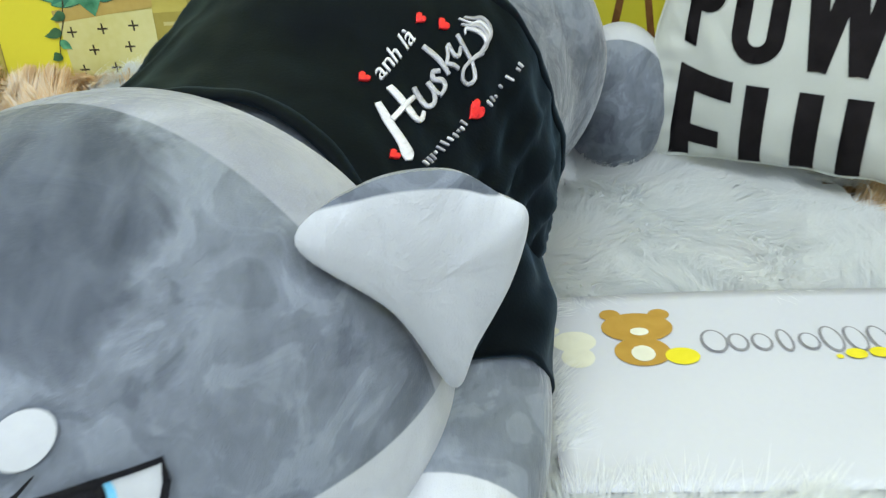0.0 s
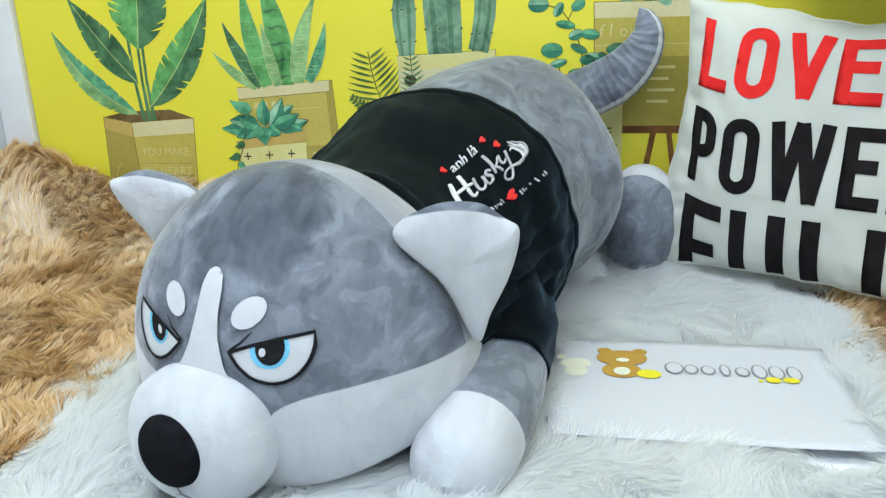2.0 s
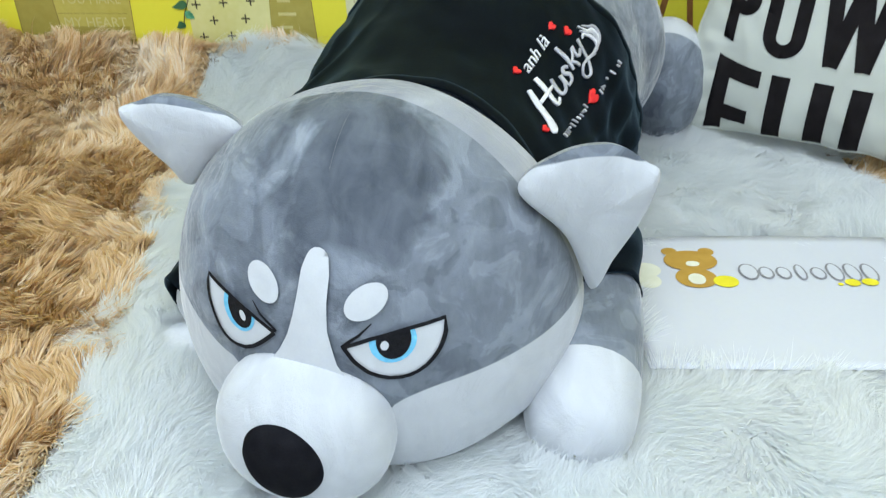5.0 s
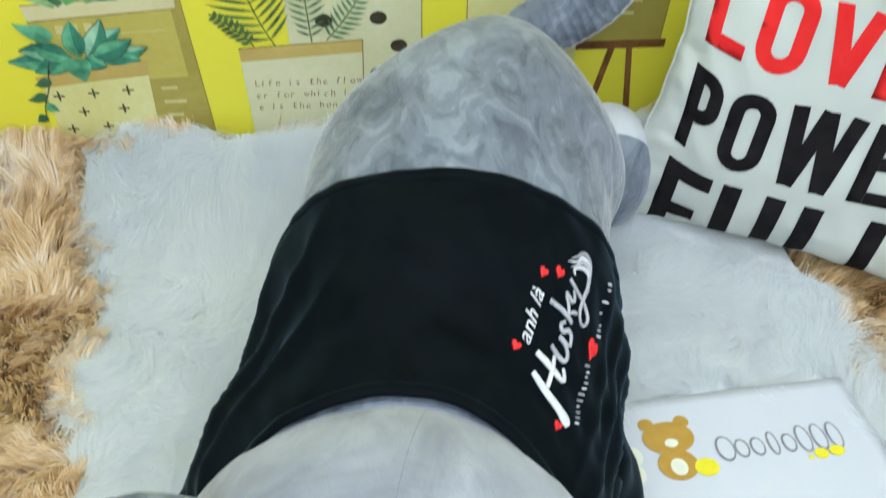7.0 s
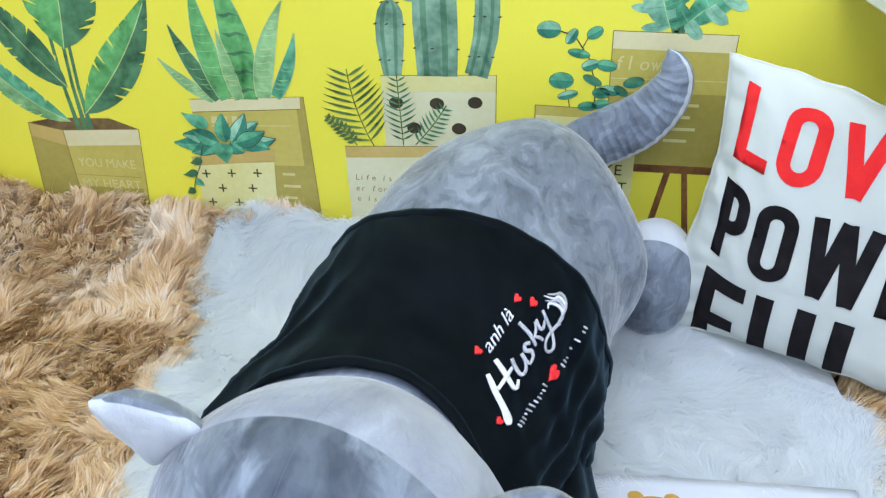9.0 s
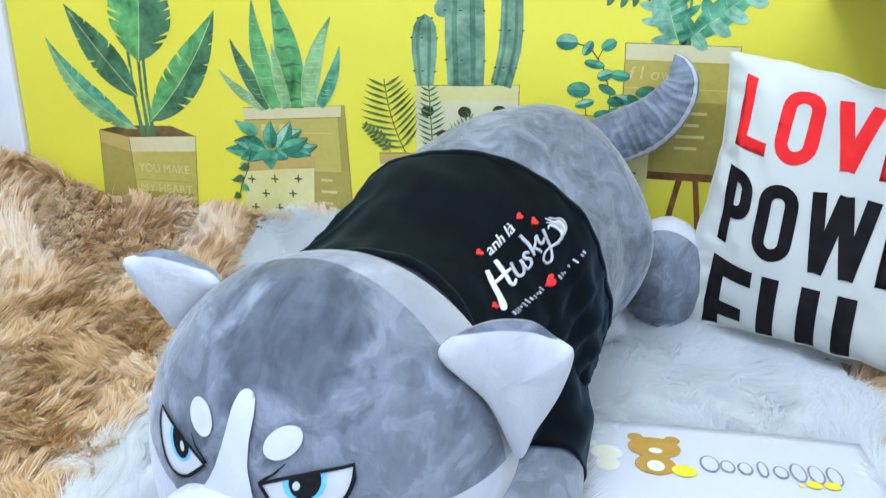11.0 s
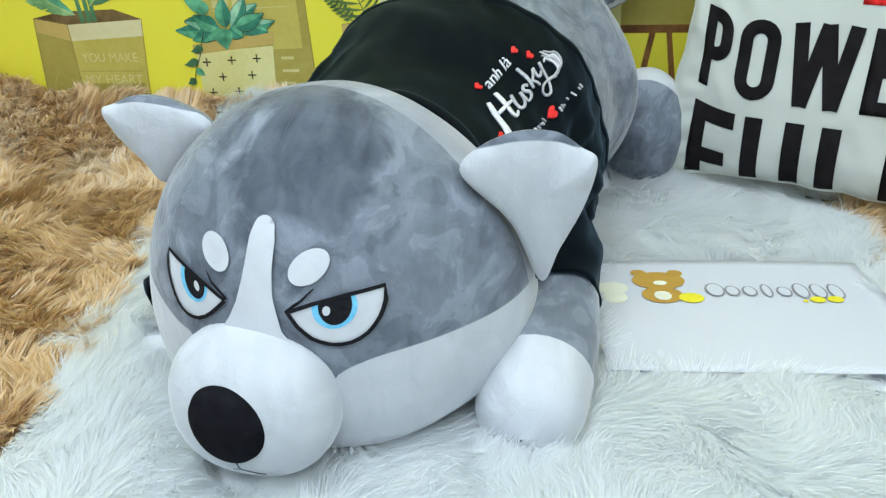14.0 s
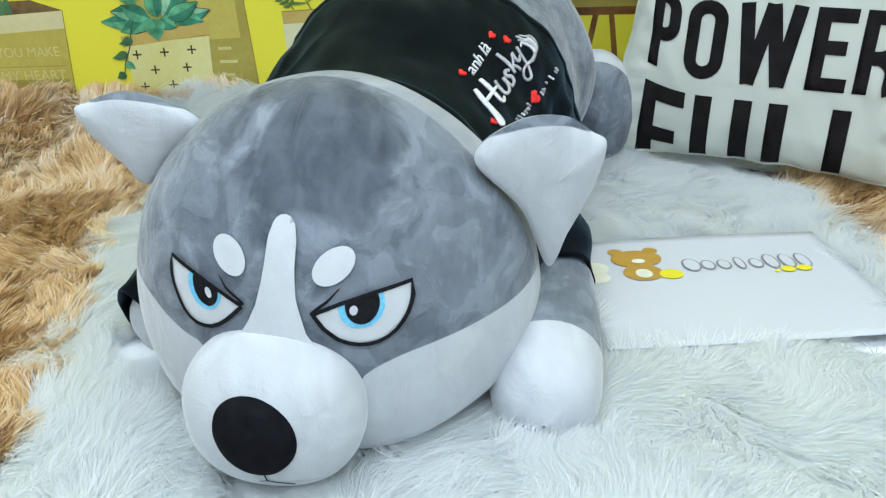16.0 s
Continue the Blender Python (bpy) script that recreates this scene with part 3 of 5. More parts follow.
    # hind feet, white soles turned back
    for sx, cx, cy in ((1, 0.239, 0.628), (-1, -0.060, 0.590)):
        def foot(u, v, sx=sx, cx=cx, cy=cy):
            a, b = 2 * math.pi * u, math.pi * (v - 0.5) * 0.999
            d = Vector((math.cos(b) * math.cos(a), math.cos(b) * math.sin(a), math.sin(b)))
            return Vector((cx + 0.067 * d.x, cy + 0.084 * d.y, max(0.006, 0.107 + 0.095 * d.z)))
        paint(sheet(bm, foot, 40, 28, True), lambda p, cy=cy: (p.y - cy + 0.022 + 0.45 * (p.z - 0.16)) * 0.8)

    # tail: bent up at the end, a pale seam along its lower edge
    TP = [(0.045, 1.055, 0.280), (0.080, 1.085, 0.304), (0.124, 1.097, 0.322), (0.163, 1.102, 0.344), (0.191, 1.104, 0.376), (0.202, 1.105, 0.408), (0.195, 1.106, 0.434), (0.187, 1.107, 0.447)]
    TP = [(x + 0.004, y, z - 0.002) for x, y, z in TP]
    TR = [0.038, 0.040, 0.042, 0.040, 0.034, 0.026, 0.015, 0.001]
    inv = DOG.inverted()
    tp = [inv @ Vector(p) for p in TP]
    cum = [0.0]
    for p, q in zip(tp, tp[1:]):
        cum.append(cum[-1] + (q - p).length)

    def tail(u, v):
        s = v * cum[-1]
        c = Vector([smooth_curve(s, cum, [p[k] for p in tp]) for k in range(3)])
        c2 = Vector([smooth_curve(min(s + 0.004, cum[-1]), cum, [p[k] for p in tp]) for k in range(3)])
        c1 = Vector([smooth_curve(max(s - 0.004, 0), cum, [p[k] for p in tp]) for k in range(3)])
        d = (c2 - c1).normalized()
        across = d.cross(Vector((0.17, 0.98, 0))).normalized()
        deep = d.cross(across).normalized()
        r = smooth_curve(s, cum, TR)
        a = 2 * math.pi * u
        ripple = 1 + 0.055 * (1 - 2 * abs(math.sin(s * 235 + 1.2 * math.sin(a) + 1.5 * noise.noise((s * 40, math.cos(a), math.sin(a))))) ** 0.6) * abs(math.sin(a)) * (0.3 + 0.7 * min(1, s / 0.05))
        return c + across * r * math.cos(a) * ripple + deep * r * 0.75 * math.sin(a) * ripple

    rows = sheet(bm, tail, 36, 150, True)
    for row in rows:
        for i, v in enumerate(row):
            v[nape] = -1.0
            v[white] = 0.004 if 15 <= i <= 16 else -0.004

    # ears: cushions with a white face and a grey back and rim
    def ear(inner, low, tip, top, thick, fold):
        inner, low, tip, top = (Vector(p) for p in (inner, low, tip, top))
        ring = [inner, inner.lerp(top, 0.45) + (top - low) * 0.10, top, tip.lerp(top, 0.45) + (tip - inner) * 0.035, tip, tip.lerp(low, 0.35) + (tip - inner) * 0.06, tip.lerp(low, 0.72) + (tip - inner) * 0.03, low, low.lerp(inner, 0.5) + (low.lerp(inner, 0.5) - tip) * fold]
        centre = sum(ring, Vector()) / len(ring)
        nrm = (low - inner).cross(tip - inner).normalized()
        if nrm.y > 0:
            nrm = -nrm
        n = 72

        def rim(u):
            t = (u % 1.0) * len(ring)
            i, f = int(t) % len(ring), t - int(t)
            p0, p1, p2, p3 = (ring[(i + k - 1) % len(ring)] for k in range(4))
            return 0.5 * ((2 * p1) + (p2 - p0) * f + (2 * p0 - 5 * p1 + 4 * p2 - p3) * f * f + (3 * p1 - p0 - 3 * p2 + p3) * f ** 3)

        for side in (1, -1):
            def face(u, v, side=side):
                q = centre.lerp(rim(u), max(v, 0.001))
                bulge = thick * (1 - v ** 3.2) ** 0.5
                return q + nrm * side * bulge * (0.45 if side > 0 else 1.0)
            rows = sheet(bm, face, n, 16, True)
            for j, row in enumerate(rows):
                for i, v in enumerate(row):
                    v[nape] = -1.0
                    rim_at = 1.2 - 0.33 * math.sin(math.pi * (i - 1) / 26) ** 0.5 if 1 < i < 27 else 1.2
                    v[white] = (rim_at - j / 16) * 0.05 if side > 0 else -1.0

    ear((0.130, -0.055, 0.264), (0.189, -0.007, 0.149), (0.233, -0.006, 0.262), (0.197, -0.017, 0.289), 0.019, -0.09)
    ear((-0.104, -0.030, 0.280), (-0.162, -0.030, 0.222), (-0.211, -0.040, 0.291), (-0.172, -0.036, 0.306), 0.022, 0.0)

    # face: felt patches and embroidery sewn on the head
    def sewn(outline, lift, mat, cuts=0.008, faces=None):
        pts, faces = (outline, faces) if faces else flat_shape(outline)
        n0 = len(bm.verts)
        lay(bm, pts, faces, lambda x, z: head_front(x, z, lift), cuts, mat)
        bm.verts.ensure_lookup_table()
        for v in bm.verts[n0:]:
            v[white], v[nape] = 1.0, -1.0

    blaze = [(0.0145, 0.2427), (0.0158, 0.232), (0.0146, 0.213), (0.0152, 0.193), (0.0215, 0.1675), (0.0300, 0.155), (0.040, 0.135),
             (-0.046, 0.135), (-0.0335, 0.158), (-0.0225, 0.1735), (-0.0156, 0.1868), (-0.0105, 0.203), (-0.0075, 0.2165), (-0.0048, 0.2347), (-0.0016, 0.2432), (0.0005, 0.2464), (0.0038, 0.2484), (0.0075, 0.2488), (0.0110, 0.2474), (0.0133, 0.2450)]
    sewn(blaze, 0.0032, 1, 0.005)
    # each eye: brow patch, white, blue ring, pupil, glint, black outline and a crease over the inner corner
    EYES = ((ellipse_outline(0.0412, 0.2150, 0.0160, 0.0112, 36),
             [(0.0265, 0.1825), (0.0446, 0.1888), (0.0675, 0.1943), (0.0925, 0.1982)],
             [(0.0936, 0.1878), (0.0922, 0.1810), (0.0903, 0.1755), (0.0868, 0.1696), (0.0824, 0.1642), (0.0770, 0.1602), (0.0708, 0.1576), (0.0640, 0.1566), (0.0571, 0.1572), (0.0500, 0.1594), (0.0436, 0.1626), (0.0388, 0.1668), (0.0338, 0.1716)],
             (0.0598, 0.1860, 0.0157, 0.0166, 0), (0.0603, 0.1870, 0.0116, 0.0146, 0), (0.0545, 0.1835, 0.0028, 0.0036, 0),
             [(0.0250, 0.1822), (0.0310, 0.1872), (0.0368, 0.1912), (0.0455, 0.2001)]),
            (ellipse_outline(-0.0358, 0.2190, 0.0150, 0.0116, -48),
             [(-0.0262, 0.1846), (-0.0436, 0.1926), (-0.0668, 0.2020), (-0.0868, 0.2084)],
             [(-0.0880, 0.2020), (-0.0880, 0.1960), (-0.0868, 0.1900), (-0.0846, 0.1842), (-0.0815, 0.1775), (-0.0778, 0.1710), (-0.0732, 0.1665), (-0.0674, 0.1636), (-0.0606, 0.1630), (-0.0538, 0.1640), (-0.0468, 0.1672), (-0.0403, 0.1718), (-0.0335, 0.1778)],
             (-0.0580, 0.1930, 0.0143, 0.0166, 12), (-0.0568, 0.1935, 0.0106, 0.0142, 12), (-0.0540, 0.1897, 0.0026, 0.0040, 20),
             [(-0.0250, 0.1860), (-0.0300, 0.1900), (-0.0385, 0.1959), (-0.0441, 0.2042)]))
    for brow, lid, arc, ring, pupil, glint, fold in EYES:
        sewn(brow, 0.0024, 1)
        sewn(lid + arc, 0.0024, 1)

        def under_lid(o, lid=lid):
            flip = 1 if lid[-1][0] > 0 else -1
            return [(x, min(z, spline(flip * x, [flip * p[0] for p in lid], [p[1] for p in lid]))) for x, z in o]
        sewn(under_lid(ellipse_outline(*ring, 40)), 0.0028, 3, 0.006)
        sewn(under_lid(ellipse_outline(*pupil, 40)), 0.0032, 2, 0.006)
        sewn(ellipse_outline(*glint, 16), 0.0036, 1)
        o, fs = band_shape(lid + arc + lid[:1], 0.0031)
        sewn(o, 0.0036, 2, 0.006, fs)
        o, fs = band_shape(fold, [0.0024, 0.0024, 0.002, 0.0008])
        sewn(o, 0.0032, 2, 0.006, fs)
    # a seam over the crown
    o, fs = band_shape([(0.004 + 0.00006 * k * k, -0.108 + 0.011 * k) for k in range(18)], 0.0003)

    def crown(x, y):
        return head_along(Vector((x, y, 0.45)), Vector((0, 0, -0.34)), 0.0003)

    lay(bm, o, fs, crown, 0.006, 5)
    # mouth: a short dark seam under the nose
    for x0, z0, x1, z1, w in ((-0.006, 0.080, -0.005, 0.066, 0.0014), (-0.005, 0.066, 0.014, 0.061, 0.0009), (-0.005, 0.066, -0.012, 0.064, 0.0007)):
        rows = []
        for k in range(7):
            f = k / 6
            x, z = x0 + (x1 - x0) * f, z0 + (z1 - z0) * f
            rows.append(on_muzzle(x, z, 0.0010))
        off = Vector((w / 2, 0, 0)) if abs(z1 - z0) > abs(x1 - x0) else Vector((0, 0, w / 2))
        vs = [(bm.verts.new(p - off), bm.verts.new(p + off)) for p in rows]
        for (a, b), (c, d) in zip(vs, vs[1:]):
            bm.faces.new((a, b, d, c)).material_index = 2
    bm.transform(DOG)
    ob = part("plush_dog", bm, [PLUSH, FELT, BLACK_THREAD, BLUE_THREAD, NOSE, SEAM])
    return tagged(ob, "huge grey and white plush husky lying on a white fur rug", "plush toy")


plush_dog = build_dog()


# ---- T-shirt on the dog ----
def shirt_front(a):
    """The neck's edge and the hem, along the body, at that angle from the top."""
    return max(0.015, 0.093 - 0.17 * (1 - math.cos(a))), 0.285 + 0.005 * (1 - math.cos(a)) + 0.003 * math.sin(3 * a)


def shirt_point(y, a, lift=0.0):
    p = body_point(y, a, 0.007 + lift)
    if a < 0:
        # soft pleats that fan out from the armpit
        wave = 17.0 * a - 52 * y + 2.6 * noise.noise((a * 1.3, y * 6, 0))
        depth = 0.0075 * min(1.0, max(0.0, (-a - 0.35) / 0.6)) * max(0.0, 1.0 - abs(y - 0.13) / 0.19)
    else:
        # narrow pleats along the flank, pulled towards the sleeve
        wave = 36.0 * a - 30 * y + 3.2 * noise.noise((a * 1.6, y * 7, 4.0))
        depth = 0.0048 * min(1.0, max(0.0, (a - 0.80) / 0.45)) * max(0.0, 1.0 - abs(y - 0.13) / 0.20)
    ridge = 1 - 2 * abs(math.sin(wave * 0.5)) ** 0.75
    folds = depth * ridge
    folds += 0.006 * noise.noise((a * 2.2 + y * 9, y * 16, 1.7)) + 0.003 * noise.noise((a * 7 + y * 20, y * 26, 2.7))
    n = (p - Vector((body_axis(y), y, 0.17))).normalized()
    p = p + n * max(folds, -0.0055 + 0.25 * min(0.0, folds + 0.0055))
    p.z = max(p.z, 0.007)
    return p


def build_shirt():
    root = new("t_shirt")
    tagged(root, "black jersey T-shirt with embroidered lettering, worn by the plush dog", "t-shirt")
    bm = bmesh.new()

    def fn(u, v):
        a = 2 * math.pi * u - math.pi
        y0, y1 = shirt_front(a)
        return DOG @ shirt_point(y0 + (y1 - y0) * v, a)

    sheet(bm, fn, 360, 90, True)
    torso = part("body", bm, SHIRT, root)
    mod = torso.modifiers.new("thickness", "SOLIDIFY")
    mod.thickness, mod.offset = 0.004, 1.0
    # hems
    for name, edge in (("collar", 0), ("hem", 1)):
        bm = bmesh.new()

        def ring(u, v, edge=edge):
            a = 2 * math.pi * u - math.pi
            y = shirt_front(a)[edge]
            c = math.cos(2 * math.pi * v), math.sin(2 * math.pi * v)
            return DOG @ (shirt_point(y + 0.007 * c[0], a, 0.003 + 0.0032 * c[1]))

        sheet(bm, ring, 120, 8, True)
        part(name, bm, SHIRT, root)
    # sleeves
    for sx, pts, rs in ((1, [(0.095, 0.200, 0.130), (0.155, 0.110, 0.096), (0.181, 0.056, 0.078)], (0.100, 0.080, 0.060)),
                        (-1, [(-0.058, 0.205, 0.130), (-0.138, 0.098, 0.096), (-0.202, -0.016, 0.060)], (0.096, 0.076, 0.046))):
        bm = bmesh.new()
        ps = [Vector(p) for p in pts]

        def tube(u, v, ps=ps, rs=rs):
            c = ps[0].lerp(ps[1], v * 2) if v < 0.5 else ps[1].lerp(ps[2], v * 2 - 1)
            d = (ps[2] - ps[0]).normalized()
            side = d.cross(Vector((0, 0, 1))).normalized()
            up = side.cross(d)
            a = 2 * math.pi * u
            r = rs[0] + (rs[2] - rs[0]) * v + 0.004 * math.sin(7 * a + 11 * v + 2.5 * noise.noise((a * 0.8, v * 2.0, 6.0))) * (0.35 + 0.65 * (1 - v)) + 0.005 * noise.noise((math.cos(a) * 1.5, math.sin(a) * 1.5, v * 4))
            p = c + side * r * math.cos(a) + up * r * math.sin(a)
            p.z = max(p.z, 0.005)
            return DOG @ p

        sheet(bm, tube, 96, 30, True)
        s = part("sleeve", bm, SHIRT, root)
        mod = s.modifiers.new("thickness", "SOLIDIFY")
        mod.thickness, mod.offset = 0.004, 0.0

    # embroidery
    R0 = 0.20

    def round_line(pts, n=6):
        out = []
        for i in range(len(pts) - 1):
            p0, p1, p2, p3 = (pts[min(max(i + k, 0), len(pts) - 1)] for k in (-1, 0, 1, 2))
            for f in (k / n for k in range(n)):
                out.append(tuple(0.5 * (2 * b + (c - a) * f + (2 * a - 5 * b + 4 * c - d) * f * f + (3 * b - a - 3 * c + d) * f ** 3) for a, b, c, d in zip(p0, p1, p2, p3)))
        return out + [pts[-1]]

    def thread(name, pts, material, label="", layer=0):
        """A satin-stitched stroke over places (along the body, angle from the top, width)."""
        line = round_line([(y, a * R0, w * 0.74) for y, a, w in pts])
        o, fs = band_shape([p[:2] for p in line], [p[2] for p in line])
        b = bmesh.new()
        lay(b, o, fs, lambda y, s: DOG @ shirt_point(y, s / R0, 0.0052 + 0.0005 * layer), 0.004)
        m2 = part(name, b, material, root, label).modifiers.new("thread", "SOLIDIFY")
        m2.thickness, m2.offset = 0.0022, 0.0

    # the large word, letter by letter, with its brush-like tail
    for k, pts in enumerate(([(0.131, 0.548, 0.0062), (0.123, 0.600, 0.0078), (0.116, 0.645, 0.0080), (0.106, 0.716, 0.0085), (0.099, 0.760, 0.0105), (0.095, 0.780, 0.0060)],
                             [(0.148, 0.546, 0.0062), (0.142, 0.600, 0.0078), (0.137, 0.647, 0.0078), (0.132, 0.700, 0.0070), (0.136, 0.720, 0.0056), (0.144, 0.712, 0.0040)],
                             [(0.121, 0.632, 0.0052), (0.137, 0.636, 0.0056), (0.151, 0.649, 0.0044)])):
        thread("letter", pts, WHITE_THREAD, "white embroidered letter", k)
    for k, pts in enumerate(([(0.160, 0.630, 0.0052), (0.154, 0.672, 0.0060), (0.151, 0.714, 0.0052), (0.157, 0.728, 0.0044), (0.165, 0.706, 0.0044), (0.170, 0.668, 0.0050)], [(0.170, 0.668, 0.0048), (0.166, 0.706, 0.0050), (0.165, 0.730, 0.0036)],
                             [(0.184, 0.690, 0.0042), (0.180, 0.668, 0.0048), (0.175, 0.684, 0.0052), (0.178, 0.716, 0.0056), (0.174, 0.738, 0.0048), (0.165, 0.734, 0.0034)],
                             [(0.1954, 0.588, 0.0048), (0.1906, 0.668, 0.0052), (0.185, 0.728, 0.0044)], [(0.189, 0.702, 0.0032), (0.199, 0.690, 0.0040), (0.205, 0.672, 0.0036)], [(0.191, 0.698, 0.0036), (0.194, 0.728, 0.0042), (0.195, 0.756, 0.0038)],
                             [(0.208, 0.672, 0.0042), (0.203, 0.712, 0.0048), (0.206, 0.734, 0.0042), (0.214, 0.728, 0.0038)], [(0.221, 0.692, 0.0044), (0.216, 0.738, 0.0048), (0.212, 0.776, 0.0046)])):
        thread("letter", pts, SILVER, "silver embroidered letter", k % 2)
    thread("flourish", [(0.212, 0.772, 0.0044), (0.206, 0.808, 0.0042), (0.197, 0.834, 0.0042), (0.190, 0.822, 0.0038), (0.190, 0.790, 0.0036), (0.199, 0.776, 0.0036), (0.212, 0.796, 0.0044), (0.224, 0.824, 0.0056)], SILVER, "silver looped flourish", 2)
    # its tail fans out in brush-like strands
    for k, (dy, da) in enumerate(((0.0, 0.0), (0.0042, -0.004), (0.0084, -0.006), (0.0126, -0.004))):
        thread("flourish", [(0.219 + 0.5 * dy, 0.812 - da, 0.0032), (0.2305 + 0.8 * dy, 0.826 + da, 0.0042), (0.2365 + dy, 0.806 + da, 0.0044), (0.2375 + dy, 0.762 + da, 0.0042), (0.2325 + dy, 0.716 - 3 * da, 0.0030), (0.2275 + dy, 0.688 + 9 * (da + 0.004), 0.0010)], SILVER if k % 2 else WHITE_THREAD, "silver brush-like strand", 1 + k % 2)
    pts, faces, _ = letters("anh l\u00e0", 0.3, 0.0)
    b = bmesh.new()
    lay(b, pts, faces, lambda u, v: DOG @ shirt_point(0.1525 + 0.0465 * u + 0.004 * v, 0.509 + 0.044 * u - 0.066 * v, 0.0055), 0.12)
    m2 = part("lettering", b, WHITE_THREAD, root, "small white embroidered words").modifiers.new("thread", "SOLIDIFY")
    m2.thickness, m2.offset = 0.002, 0.0
    for y, a, size, tall in ((0.149, 0.443, 0.0098, 1.0), (0.2155, 0.530, 0.0085, 1.1), (0.222, 0.624, 0.0100, 1.2), (0.1755, 0.898, 0.0135, 1.5), (0.0925, 0.725, 0.0085, 1.1)):
        b = bmesh.new()
        lay(b, *flat_shape(heart_outline()), lambda u, v: DOG @ shirt_point(y + (v - 0.5) * size * tall - (u - 0.5) * size * 0.3, a + ((u - 0.5) * size + (v - 0.5) * size * 0.35) / R0, 0.0055), 0.3)
        m2 = part("heart", b, RED_THREAD, root, "red embroidered heart").modifiers.new("thread", "SOLIDIFY")
        m2.thickness, m2.offset = 0.0024, 0.0
    # the small words below are too fine to read: short uneven stitches
    rng = random.Random(5)
    for y0, y1, a0, a1, count in ((0.099, 0.161, 0.830, 0.878, 11), (0.187, 0.248, 0.940, 1.005, 10)):
        for k in range(count):
            f = (k + 0.5) / count
            if count == 10 and k in (3, 5, 7):
                continue
            h = rng.uniform(0.25, 0.75) * 0.011
            y, a = y0 + (y1 - y0) * f, a0 + (a1 - a0) * f + rng.uniform(-0.006, 0.006)
            thread("stitching", [(y - h * 0.10, a - h * 0.5 / R0, 0.0018), (y, a, 0.0022), (y + h * 0.12, a + h * 0.5 / R0, 0.0016)], SILVER if k % 3 else WHITE_THREAD)
    return root


t_shirt = build_shirt()


# ---- cushion ----
PILLOW = pose(0.4332, 0.9445, 0.2492, -7.6, 0.8, -27.4)
PW, PH = 0.205, 0.205


def pillow_surface(u, v, side):
    """u, v from -1 to 1 over the cushion; side -1 is its front."""
    pinch = 1 - 0.075 * (1 - abs(v) ** 2.2) * abs(u) ** 3
    pinch_v = 1 - 0.07 * (1 - abs(u) ** 2.2) * abs(v) ** 3
    x, z = u * PW * pinch, v * PH * pinch_v
    t = 0.0466 * ((1 - abs(u) ** 2.4) * (1 - abs(v) ** 2.4)) ** 0.55
    t += 0.004 * noise.noise((u * 2.6, v * 2.6, side)) + 0.0035 * noise.noise((u * 7 + v * 3, v * 4, side + 3.0)) * min(1.0, 1.3 * max(abs(u), abs(v))) + 0.005 * math.exp(-((abs(u) - 0.9) / 0.15) ** 2) * noise.noise((u * 6, v * 9, 5.0))
    # the top edge dips in the middle and sinks towards one corner
    z -= 0.016 * max(0.0, u) ** 1.5 * max(0.0, v) ** 2
    z -= 0.024 * max(0.0, v) ** 3 * math.exp(-((u - 0.2) / 0.42) ** 2)
    # the lower corners spread on the rug
    x -= 0.022 * max(0.0, (-u - 0.85) / 0.15) * min(1.0, max(0.0, 0.35 - v))
    x += 0.014 * max(0.0, (u - 0.88) / 0.12) * min(1.0, max(0.0, -v))
    # puckers along the seam
    x += 0.0035 * abs(u) ** 6 * noise.noise((v * 6.0, 3.0 * (u > 0), 8.0))
    z += 0.0030 * abs(v) ** 6 * noise.noise((u * 6.0, 3.0 * (v > 0), 9.0))
    return Vector((x, side * max(t, 0.0015), z))


